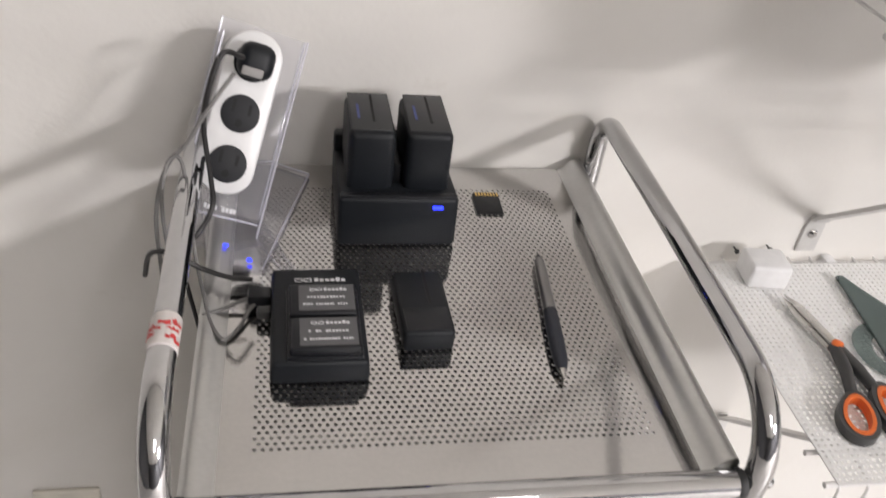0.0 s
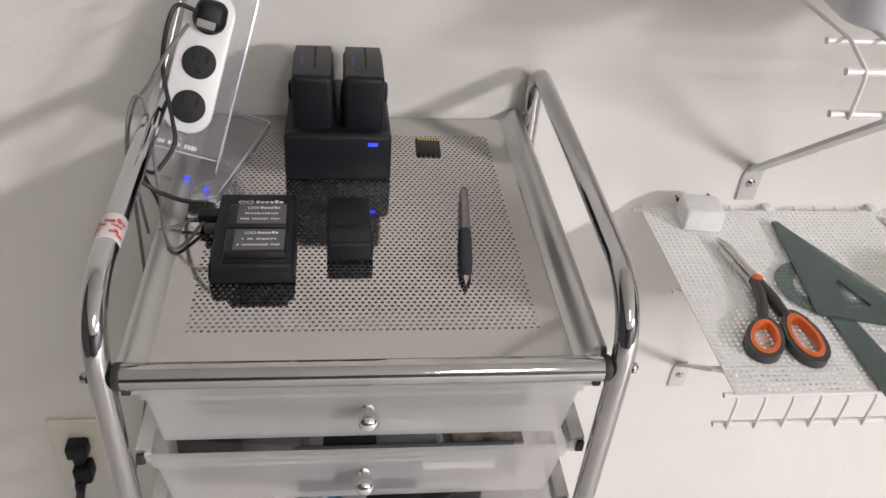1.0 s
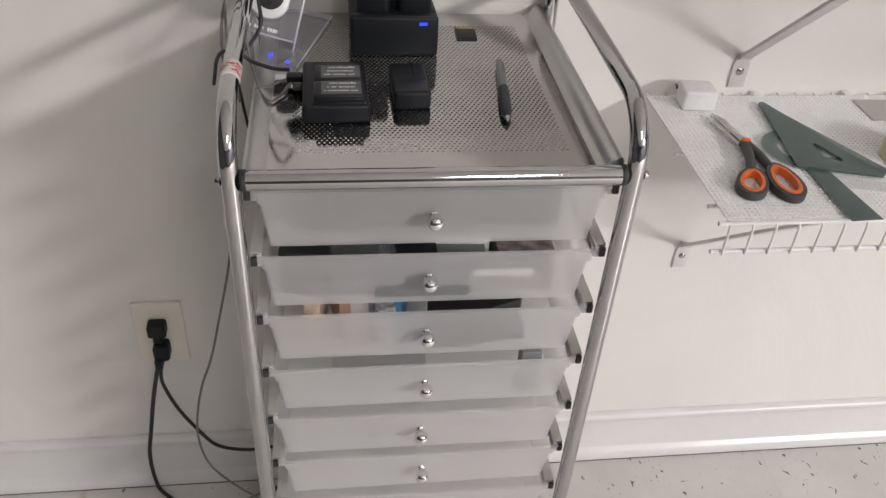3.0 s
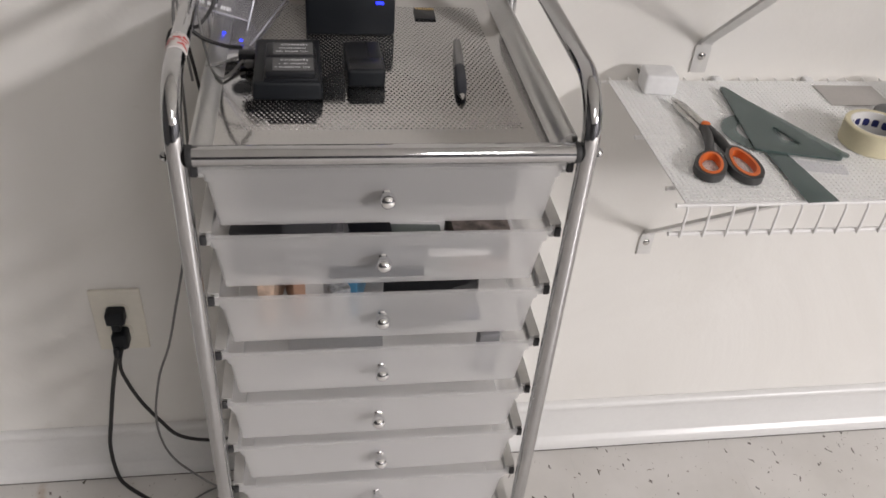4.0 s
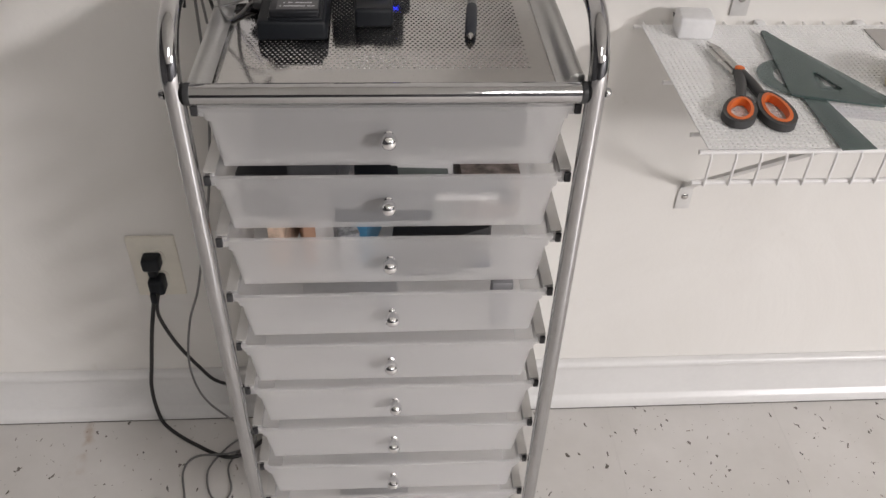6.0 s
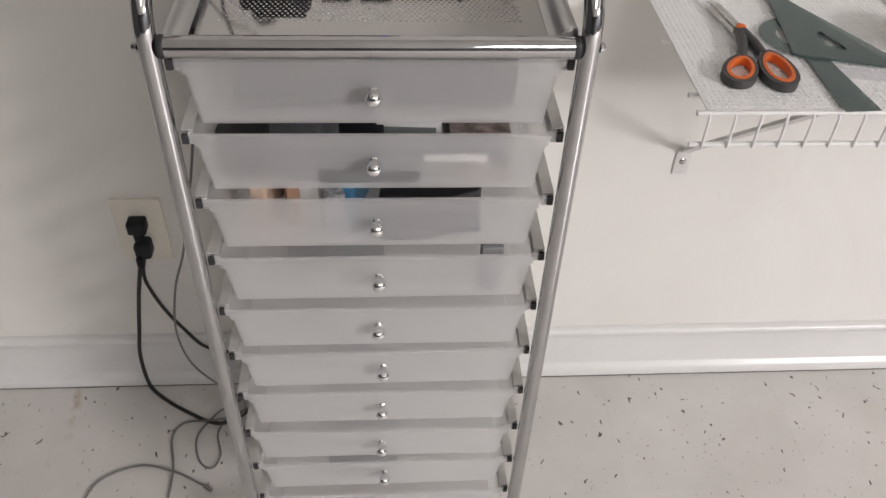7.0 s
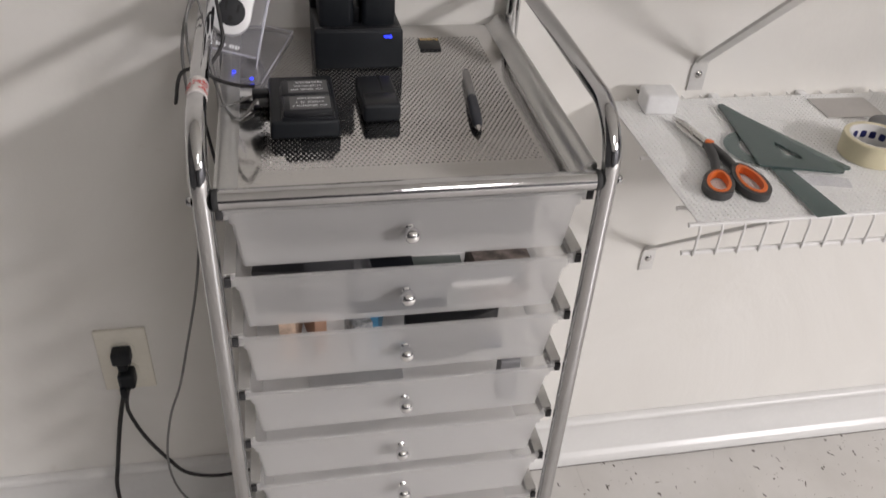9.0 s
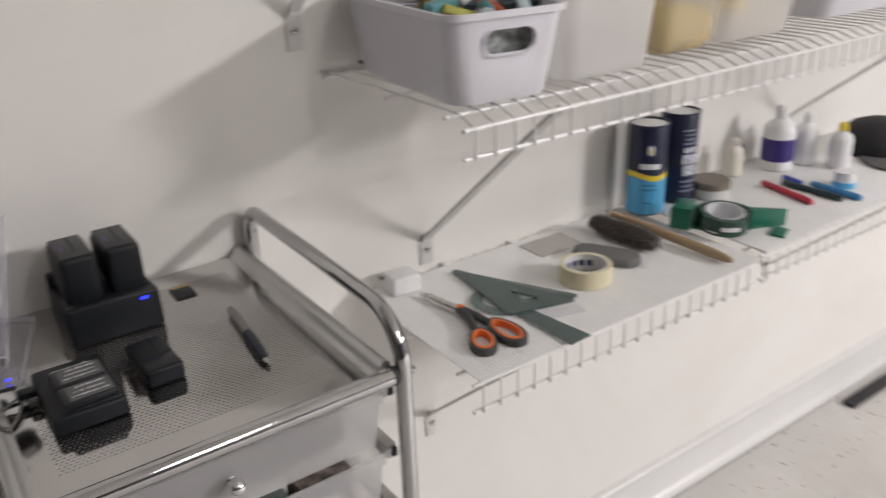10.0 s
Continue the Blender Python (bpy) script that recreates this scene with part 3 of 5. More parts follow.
def twin_charger():
    c = thing("camera_battery_charger", "black charger holding two small labelled camera batteries", "charger", at=pose(0.0095, -0.2185, TRAY, 0, 0, 0.5))
    bm = box(-0.031, 0.031, -0.0475, 0.0475, 0.0, 0.018, 0.0035, 3)
    for v in bm.verts:
        if v.co.z > 0.010:
            v.co.x *= 0.97
            v.co.y *= 0.985
    part("body", bm, BLACK, c)
    part("cradle", box(-0.0205, 0.0265, -0.044, 0.0215, 0.017, 0.0205, 0.0012), BLACK2, c)
    for k, y in enumerate((0.0045, -0.0280)):
        b = part("battery", box(-0.0190, 0.0250, y - 0.0150, y + 0.0150, 0.0195, 0.0265, 0.0022, 3), BLACK2, c, "black camera battery with a grey label")
        part("label", box(-0.0125, 0.0235, y - 0.0120, y + 0.0130, 0.0263, 0.0267), GREYLAB, b, "dark grey printed label")
        p = bmesh.new()
        mark(p, -0.0035, y + 0.0080, 0.0269, 0.95)
        bar_text(p, -0.007, y + 0.0005, 0.0269, 0.025, 0.0020, 12, 3 + k)
        bar_text(p, -0.010, y - 0.0065, 0.0269, 0.031, 0.0020, 18, 5 + k)
        part("print", p, SILVER, b, "silver print", smooth=False)
    p = bmesh.new()
    mark(p, -0.012, 0.0330, 0.0182, 1.35)
    part("print", p, SILVER, c, "silver print", smooth=False)
    part("upper_plug", box(-0.046, -0.030, 0.022, 0.034, 0.004, 0.013, 0.002), BLACK2, c)
    part("lower_plug", box(-0.040, -0.030, 0.0085, 0.0165, 0.004, 0.011, 0.002), DKGREY, c)
    return c


twin_charger()

b = part("camcorder_battery", box(-0.0175, 0.0175, -0.0325, 0.0325, 0, 0.018, 0.0035, 3), BLACK, at=pose(0.0805, -0.2075, TRAY, 0, 0, 1.5))
tagged(b, "black camcorder battery lying flat on the perforated top", "battery")
part("groove", box(0.0030, 0.0052, -0.004, 0.0320, 0.0176, 0.01825), HOLE, b, "black strip laid on for the shade of a groove")
part("label", box(-0.0150, 0.0150, -0.0300, -0.008, 0.0178, 0.0182, 0.0001), BLACK2, b, "satin black plate")


def dual_charger():
    c = thing("dual_battery_charger", "black dual charger with two upright camcorder batteries and blue light", "charger", at=pose(0.072, -0.075, TRAY, 0, 0, 0))
    bm = box(-0.0455, 0.0455, -0.049, 0.046, 0.0, 0.042, 0.004, 3)
    for v in bm.verts:
        if v.co.z > 0.02 and v.co.y < -0.03:
            v.co.y += 0.004
        elif v.co.z > 0.02:
            v.co.z -= 0.006
    part("base", bm, BLACK, c)
    part("back_plate", box(-0.0455, 0.0455, 0.032, 0.044, 0.034, 0.052, 0.003), BLACK, c)
    part("divider", box(-0.004, 0.004, -0.020, 0.036, 0.034, 0.056, 0.002), BLACK2, c)
    part("front_lip", box(-0.044, 0.044, -0.0435, -0.037, 0.038, 0.0428, 0.0015), BLACK2, c)
    for s in (-1, 1):
        m = pose(s * 0.0215, 0.002, 0.036, 0, 0, 0)
        bm = box(-0.0175, 0.0175, -0.033, 0.034, 0.0, 0.053, 0.0060, 4)
        for v in bm.verts:
            if v.co.z > 0.040 and v.co.y > 0:
                v.co.z -= 0.002
        bat = part("battery", bm, BLACK, c, "tall black camcorder battery", at=m)
        part("top_plate", box(-0.0155, 0.0155, -0.029, 0.030, 0.0515, 0.0534, 0.0012), TOPG, bat, "dark grey top")
        part("slot", box(0.0010, 0.0028, -0.016, 0.026, 0.0532, 0.0538), HOLE, bat)
        part("logo_mark", box(-0.0100, -0.0080, -0.012, 0.010, 0.0532, 0.0537), surface("dim_blue_print", (0.03, 0.05, 0.22), 0.4), bat, "small blue mark")
    part("indicator_light", box(0.0255, 0.0335, -0.0470, -0.0440, 0.0335, 0.0358), BLUELED, c, "lit blue indicator")
    return c


dual_charger()

card = thing("memory_card", "black memory card with gold contacts lying on the top", "memory card", at=pose(0.1555, -0.0645, TRAY, 0, 0, -2))
part("shell", slab([(-0.0115, -0.0155), (0.0115, -0.0155), (0.0115, 0.0155), (-0.0085, 0.0155), (-0.0115, 0.0125)], 0.0, 0.0021, 0.0003), BLACK2, card)
for k in range(8):
    part("contact", box(-0.0090 + k * 0.0026, -0.0073 + k * 0.0026, 0.0095, 0.0145, 0.0021, 0.0023), GOLD, card)


def pen():
    a, e = Vector((0.1795, -0.147, TRAY + 0.0052)), Vector((0.1665, -0.270, TRAY + 0.0048))
    m = Matrix.Translation(a) @ (e - a).to_track_quat("Z", "X").to_matrix().to_4x4()
    p = thing("ballpoint_pen", "silver and dark blue-black click pen", "pen", at=m)
    part("button", lathe([(0.0018, -0.004), (0.0023, -0.003), (0.0023, 0.004)], 12), BLACK2, p)
    part("upper_barrel", lathe([(0.0032, 0.0), (0.0040, 0.003), (0.0046, 0.02), (0.0049, 0.060)], 18), surface("grey_metal_barrel", (0.28, 0.275, 0.275), 0.3, 0.8), p, "silver-grey barrel")
    part("grip", lathe([(0.0050, 0.060), (0.0054, 0.070), (0.0055, 0.095), (0.0048, 0.110), (0.0030, 0.118)], 18), surface("navy_grip", (0.022, 0.026, 0.038), 0.5), p, "dark navy grip")
    part("tip", lathe([(0.0028, 0.118), (0.0012, 0.1235), (0.0005, 0.1255)], 12), BLADE, p)
    part("clip", box(-0.0062, -0.0048, -0.0014, 0.0014, 0.002, 0.042, 0.0004), BLACK2, p, "dark metal clip")


pen()


# ---- power strip on its clear stand ----
def power_strip():
    up = Vector((0.020, 0.037, 0.067)).normalized()
    n = Vector((0.10, -1, 0.25))
    n = (n - up * n.dot(up)).normalized()
    side = up.cross(n)
    c = Vector((-0.0440, -0.0745, 0.9225))
    m = Matrix((side, up, n)).transposed().to_4x4()
    m.translation = c
    p = thing("power_strip", "white three-outlet power strip leaning in a clear plastic stand", "power strip", at=m)
    part("housing", slab(stadium(0.0420, 0.122, 0.0195, 8), -0.022, -0.001, 0.003), WHITEP, p)
    for k, y in enumerate((0.038, 0.0, -0.038)):
        o = part("outlet", slab([(0.0140 * math.cos(a), 0.0140 * math.sin(a)) for a in (2 * math.pi * q / 28 for q in range(28))], -0.0015, 0.0006, 0.0004), OUTLETB, p, "round black outlet", at=pose(0, y, 0, 0, 0, 0))
        for x, h in ((-0.006, 0.0085), (0.006, 0.007)):
            part("slot", box(x - 0.0012, x + 0.0012, 0.000, 0.001 + h, 0.0005, 0.0008), HOLE, o)
        part("ground_slot", slab([(0.0026 * math.cos(a), -0.007 + 0.003 * math.sin(a)) for a in (2 * math.pi * q / 10 for q in range(10))], 0.0005, 0.0008), HOLE, o)
    plug = part("plug", box(-0.0125, 0.0135, 0.026, 0.052, 0.0008, 0.019, 0.0085, 4), BLACK, p, "black power plug in the top outlet")
    part("usb_plug", box(-0.009, 0.006, 0.027, 0.0335, 0.019, 0.0225, 0.001), surface("grey_plug", (0.30, 0.29, 0.28), 0.5), plug, "grey connector")
    for nm, b in (("clear_back", (-0.027, 0.036, -0.105, 0.066, -0.0265, -0.0245)), ("clear_side", (0.0335, 0.0355, -0.105, 0.064, -0.0240, -0.002)), ("clear_side", (-0.0265, -0.0245, -0.105, 0.054, -0.0240, -0.002)), ("clear_foot_wall", (-0.0240, 0.0330, -0.1045, -0.1025, -0.0240, -0.004)), ("clear_ledge", (-0.0240, 0.0330, -0.078, -0.0765, -0.0240, -0.001))):
        part(nm, box(*b, 0.0006), CLEAR, p, "clear plastic wall of the stand")
    # thin pale rods added as the glint along the stand's edges
    for pts in (((0.0345, -0.103, -0.0016), (0.0345, 0.064, -0.0016)), ((-0.0255, -0.103, -0.0016), (-0.0255, 0.054, -0.0016)), ((0.0360, -0.104, -0.0255), (0.0360, 0.0655, -0.0255)), ((-0.0270, -0.104, -0.0255), (-0.0270, 0.0655, -0.0255)), ((-0.0235, -0.0772, -0.0008), (0.0325, -0.0772, -0.0008))):
        part("clear_edge", tube(pts, 0.00085, 6), EDGEC, p, "pale rod added for the light along a clear plastic edge")
    pr = bmesh.new()
    bar_text(pr, -0.020, -0.0715, -0.0005, 0.038, 0.004, 14, 11)
    part("moulded_print", pr, SILVER, p, smooth=False)
    return p


power_strip()
foot = thing("stand_foot", "clear plastic foot plate under the power strip", "stand foot")
part("plate", slab([(-0.066, -0.155), (-0.028, -0.155), (0.0075, -0.026), (-0.024, -0.0070), (-0.066, -0.0070)], TRAY + 0.0003, TRAY + 0.0025, 0.0006), CLEAR, foot)
outline = [(-0.028, -0.155), (0.0075, -0.026), (-0.024, -0.0070), (-0.062, -0.0070)]
for a, b in zip(outline, outline[1:]):
    part("clear_edge", tube([(*a, TRAY + 0.0030), (*b, TRAY + 0.0030)], 0.0008, 6), EDGEC, foot, "pale rod added for the light along a clear plastic edge")


for x, y in ((-0.0550, -0.1260), (-0.0374, -0.1440)):
    part("blue_light", lathe([(0.0019, 0), (0.0019, 0.001), (0.0, 0.0024)], 10, m=pose(x, y, TRAY + 0.0026)), BLUELED, foot, "lit blue lamp")


# ---- cords ----
def cord(label, pts, r, material, n=7, name="cable", sides=8):
    c = part(name, tube(smooth_path(pts, n), r, sides), material)
    return tagged(c, label, "cord")


cord("black cord from the strip's plug looping behind the cart", [(-0.040, -0.086, 0.972), (-0.052, -0.100, 0.981), (-0.061, -0.108, 0.962), (-0.067, -0.108, 0.930), (-0.064, -0.112, 0.890), (-0.064, -0.118, 0.868), (-0.078, -0.135, 0.852), (-0.095, -0.110, 0.835), (-0.098, -0.05, 0.75), (-0.088, -0.030, 0.62), (-0.086, -0.030, 0.45), (-0.090, -0.034, 0.12), (-0.095, -0.040, 0.006)], 0.0019, CORD)
cord("thin grey cable from the strip down to the floor", [(-0.046, -0.092, 0.963), (-0.062, -0.110, 0.946), (-0.078, -0.115, 0.921), (-0.094, -0.115, 0.899), (-0.104, -0.115, 0.857), (-0.104, -0.118, 0.80), (-0.106, -0.128, 0.70), (-0.120, -0.140, 0.59), (-0.145, -0.140, 0.483), (-0.161, -0.140, 0.420), (-0.180, -0.140, 0.365), (-0.194, -0.140, 0.292), (-0.193, -0.140, 0.235), (-0.180, -0.138, 0.188), (-0.150, -0.132, 0.135), (-0.128, -0.122, 0.090), (-0.138, -0.110, 0.040), (-0.165, -0.095, 0.006), (-0.12, -0.06, 0.003)], 0.0016, CORDG, name="usb_cable")
cord("thin grey cable looped over the cart's rail", [(-0.088, -0.150, 0.80), (-0.095, -0.140, 0.880), (-0.090, -0.128, 0.912), (-0.081, -0.128, 0.914), (-0.078, -0.135, 0.885), (-0.074, -0.150, 0.850), (-0.066, -0.185, 0.8425), (-0.060, -0.210, 0.8405), (-0.051, -0.226, 0.8405), (-0.042, -0.216, 0.8405), (-0.0350, -0.200, 0.843), (-0.028, -0.192, 0.846)], 0.0014, CORDG, name="usb_cable")
cord("black cord plugged into the small charger", [(-0.118, -0.110, 0.80), (-0.105, -0.145, 0.848), (-0.086, -0.164, 0.862), (-0.070, -0.166, 0.852), (-0.051, -0.171, 0.8475), (-0.034, -0.173, 0.8465)], 0.0019, CORD)
cord("thin grey cable beside the small charger", [(-0.066, -0.203, 0.8405), (-0.052, -0.197, 0.8415), (-0.040, -0.193, 0.845), (-0.033, -0.192, 0.846)], 0.0014, CORDG, name="usb_cable")
cord("thick black cord from the wall outlet to the floor", [(-0.253, -0.034, 0.315), (-0.262, -0.030, 0.300), (-0.274, -0.028, 0.255), (-0.283, -0.028, 0.215), (-0.296, -0.028, 0.150), (-0.305, -0.030, 0.100), (-0.304, -0.036, 0.045), (-0.294, -0.040, 0.010), (-0.243, -0.074, 0.004), (-0.183, -0.102, 0.004), (-0.140, -0.085, 0.008), (-0.10, -0.05, 0.03)], 0.0032, CORD)
cord("black cord from the wall outlet behind the cart", [(-0.252, -0.034, 0.318), (-0.259, -0.035, 0.290), (-0.258, -0.035, 0.262), (-0.244, -0.035, 0.211), (-0.220, -0.035, 0.159), (-0.195, -0.035, 0.120), (-0.150, -0.035, 0.105), (-0.10, -0.035, 0.11)], 0.0028, CORD)
cord("thin grey cable lying in loops on the floor", [(-0.12, -0.060, 0.003), (-0.160, -0.085, 0.003), (-0.183, -0.099, 0.010), (-0.202, -0.098, 0.007), (-0.240, -0.099, 0.0025), (-0.254, -0.128, 0.0022), (-0.241, -0.193, 0.0022), (-0.246, -0.281, 0.0022), (-0.284, -0.317, 0.0022), (-0.336, -0.307, 0.0022), (-0.365, -0.259, 0.0022), (-0.354, -0.205, 0.0022), (-0.296, -0.178, 0.0022), (-0.237, -0.193, 0.0052), (-0.189, -0.217, 0.0026)], 0.0018, CORDG, name="usb_cable")
part("connector", box(-0.006, 0.008, -0.0032, 0.0032, 0.0, 0.0055, 0.001, m=pose(-0.183, -0.221, 0.0005, 0, 0, -35)), CORDG, bpy.data.objects["usb_cable.003"], "grey connector")
cord("small loop of thin dark cable on the floor", [(-0.12, -0.04, 0.003), (-0.172, -0.066, 0.0025), (-0.198, -0.095, 0.003), (-0.214, -0.129, 0.0022), (-0.203, -0.172, 0.0022), (-0.182, -0.186, 0.0022), (-0.171, -0.163, 0.0022), (-0.181, -0.118, 0.0026), (-0.160, -0.075, 0.0025)], 0.0016, CORDG, name="usb_cable")

# torn tape with red print round the handle
tape = thing("tape_wrap", "torn clear tape with red print on the handle", "tape")
part("film", lathe([(R + 0.0002, -0.013), (R + 0.0005, -0.012), (R + 0.0005, 0.011), (R + 0.0002, 0.013)], 18, m=pose(TL, -0.280, TOP - 0.0014, 90, 0, 0)), TORN, tape)
rt = random.Random(2)
for k in range(15):
    a0, u = rt.uniform(10, 170), rt.uniform(-0.011, 0.009)
    w, n = rt.uniform(18, 55), 6
    bm = bmesh.new()
    lo = [bm.verts.new(((R + 0.0008) * math.cos(radians(a0 + w * q / n)), u + rt.uniform(-0.0008, 0.0008), (R + 0.0008) * math.sin(radians(a0 + w * q / n)))) for q in range(n + 1)]
    hi = [bm.verts.new((v.co.x, v.co.y + rt.uniform(0.0012, 0.0042), v.co.z)) for v in lo]
    for q in range(n):
        bm.faces.new((lo[q], lo[q + 1], hi[q + 1], hi[q]))
    part("red_mark", bm, REDTAPE, tape, "red printed mark", at=pose(TL, -0.280, TOP - 0.0014))


# ---- wall outlet ----
def wall_outlet():
    o = thing("wall_outlet", "ivory duplex wall outlet with two black plugs", "outlet", at=pose(-0.2555, 0.0, 0.3455))
    part("cover_plate", box(-0.0355, 0.0355, -0.006, 0.0, -0.0575, 0.0575, 0.0025, 3), IVORY, o)
    for z in (0.0195, -0.0195):
        part("receptacle", slab(stadium(0.033, 0.028, 0.011, 6), 0, 0.0022, 0.0006, m=pose(0, -0.0055, z, 90, 0, 0)), IVORY, o)
    part("screw", lathe([(0.0032, 0), (0.0030, 0.001), (0.0, 0.0013)], 12, m=pose(0, -0.0062, 0, 90, 0, 0)), STEEL, o)
    up = bmesh.new()
    box(-0.013, 0.013, -0.030, -0.0075, 0.010, 0.032, 0.004, 3, bm=up)
    box(-0.008, 0.006, -0.027, -0.012, -0.004, 0.014, 0.004, 3, bm=up)
    part("upper_plug", up, BLACK, o, "black moulded plug")
    lo = bmesh.new()
    box(-0.010, 0.013, -0.034, -0.0075, -0.034, -0.006, 0.0055, 3, bm=lo)
    box(-0.009, 0.001, -0.040, -0.022, -0.046, -0.026, 0.004, 3, bm=lo)
    part("lower_plug", lo, BLACK, o, "black moulded plug")


wall_outlet()


# ---- what lies in the drawers ----
def flat_thing(name, label, category, x0, x1, y0, y1, z0, h, material, turn=0.0, drawer=0, bevel=0.0008):
    cx, cy = (x0 + x1) / 2, (y0 + y1) / 2
    base = RIM0 - PITCH * drawer - 0.0628
    ob = part(name, box(x0 - cx, x1 - cx, y0 - cy, y1 - cy, 0, h, bevel), material, at=pose(cx, cy, base + z0, 0, 0, turn))
    return tagged(ob, label, category)


PAPERW = surface("white_paper", (0.62, 0.61, 0.60), 0.6)
PAPERG = surface("grey_paper", (0.22, 0.22, 0.23), 0.6)
PAPERL = surface("light_grey_paper", (0.42, 0.42, 0.42), 0.6)
PAPERB = surface("blue_card", (0.06, 0.22, 0.38), 0.5)
PAPERO = surface("orange_card", (0.36, 0.21, 0.14), 0.5)
DARK = surface("dark_card", (0.018, 0.018, 0.020), 0.4)
flat_thing("flat_box", "dark flat box in the top drawer", "box", -0.025, 0.215, -0.318, -0.285, 0.0, 0.054, DARK, 0.5, 0)
flat_thing("booklet", "black booklet inside the second drawer", "booklet", -0.038, 0.053, -0.328, -0.16, 0.0, 0.049, DARK, -6, 1)
flat_thing("flat_box", "black flat box inside the second drawer", "box", 0.058, 0.098, -0.330, -0.15, 0.0, 0.048, BLACK2, 2, 1)
flat_thing("booklet", "grey booklet inside the second drawer", "booklet", 0.100, 0.150, -0.331, -0.14, 0.0, 0.046, surface("green_grey_cover", (0.13, 0.15, 0.14), 0.5), -2, 1)
flat_thing("envelope", "brownish photo envelope inside the second drawer", "envelope", 0.158, 0.213, -0.331, -0.14, 0.0, 0.045, surface("photo_paper", (0.24, 0.20, 0.18), 0.4, vary=0.5, scale=70), 1, 1)
flat_thing("white_card", "white printed card standing in the second drawer", "card", 0.094, 0.152, -0.313, -0.309, 0.0, 0.056, PAPERW, -3, 1)
flat_thing("card_box", "white box inside the second drawer", "box", 0.135, 0.192, -0.3405, -0.336, 0.028, 0.007, PAPERW, 0, 1)
flat_thing("folder", "slate blue folder standing in the second drawer", "folder", 0.046, 0.206, -0.3342, -0.3325, 0.024, 0.026, surface("slate_folder", (0.045, 0.055, 0.068), 0.5), 0, 1)
flat_thing("tin", "dark tin standing in the second drawer", "tin", 0.042, 0.132, -0.3396, -0.3345, 0.004, 0.036, surface("slate_tin", (0.015, 0.022, 0.034), 0.5), 0, 1)
flat_thing("colour_card", "orange card inside the third drawer", "card", -0.004, 0.008, -0.312, -0.20, 0.0, 0.050, PAPERO, 12, 2)
flat_thing("white_card", "white card inside the third drawer", "card", 0.012, 0.066, -0.308, -0.18, 0.0, 0.050, PAPERW, -1, 2)
flat_thing("colour_card", "blue card inside the third drawer", "card", 0.072, 0.086, -0.312, -0.18, 0.0, 0.050, PAPERB, -14, 2)
wedge = part("knife_sheath", slab([(0.094, -0.332), (0.100, -0.335), (0.146, -0.335), (0.190, -0.318), (0.193, -0.312), (0.110, -0.302), (0.096, -0.312)], 0.0, 0.0485, 0.002), DARK, at=pose(0, 0, RIM0 - PITCH * 2 - 0.0628))
tagged(wedge, "black pointed sheath lying inside the third drawer", "sheath")
flat_thing("white_card", "grey printed card inside the third drawer", "card", 0.030, 0.050, -0.330, -0.24, 0.0, 0.050, surface("printed_card", (0.33, 0.34, 0.35), 0.5, vary=0.4, scale=150), 18, 2)
flat_thing("colour_card", "pale skin-toned card inside the third drawer", "card", -0.022, -0.006, -0.314, -0.25, 0.0, 0.050, surface("pale_card", (0.58, 0.44, 0.34), 0.5, vary=0.2, scale=90), -9, 2)
flat_thing("clear_sleeve", "clear plastic sleeve inside the second drawer", "sleeve", 0.000, 0.060, -0.333, -0.30, 0.0, 0.052, CLEAR, 9, 1)
flat_thing("lid", "dark round lid inside the third drawer", "lid", 0.174, 0.192, -0.3398, -0.335, 0.014, 0.018, surface("slate_lid", (0.06, 0.07, 0.10), 0.5), 0, 2, 0.002)
flat_thing("sticker", "small dark sticker inside the fourth drawer", "sticker", 0.196, 0.217, -0.334, -0.318, 0.0, 0.0585, PAPERG, 1, 3)
flat_thing("paper_pad", "thin grey papers inside the fourth drawer", "paper", 0.00, 0.10, -0.325, -0.12, 0.0, 0.020, PAPERL, -0.6, 3)
for dr, x0, x1 in ((8, 0.02, 0.11),):
    flat_thing("paper_pad", "thin grey papers inside a lower drawer", "paper", x0, x1, -0.330, -0.14, 0.0, 0.014, PAPERL, 0.6, dr)


# ---- on the lower shelf ----
SZ = LOW + 0.0019
liner = thing("shelf_liner", "white woven mesh liner laid over the wire shelf", "shelf liner")


def mesh_sheet(x0, x1, y0, y1, pitch, gap):
    """Open-weave sheet: crossing ribbons with square holes between them."""
    V, F = [], []

    def strip(a0, a1, b0, b1, z):
        k = len(V)
        V.extend([(a0, b0, z), (a1, b0, z), (a1, b1, z), (a0, b1, z), (a0, b0, z - 0.0009), (a1, b0, z - 0.0009), (a1, b1, z - 0.0009), (a0, b1, z - 0.0009)])
        F.extend([(k, k + 1, k + 2, k + 3), (k + 4, k + 7, k + 6, k + 5), (k, k + 4, k + 5, k + 1), (k + 1, k + 5, k + 6, k + 2), (k + 2, k + 6, k + 7, k + 3), (k + 3, k + 7, k + 4, k)])

    for i in range(int((x1 - x0) / pitch) + 1):
        a = x0 + i * pitch
        strip(a, a + pitch - gap, y0, y1, 0.0014)
    for j in range(int((y1 - y0) / pitch) + 1):
        b = y0 + j * pitch
        strip(x0, x1, b, b + pitch - gap, 0.0016)
    me = bpy.data.meshes.new("weave")
    me.from_pydata(V, [], F)
    me.update()
    return me


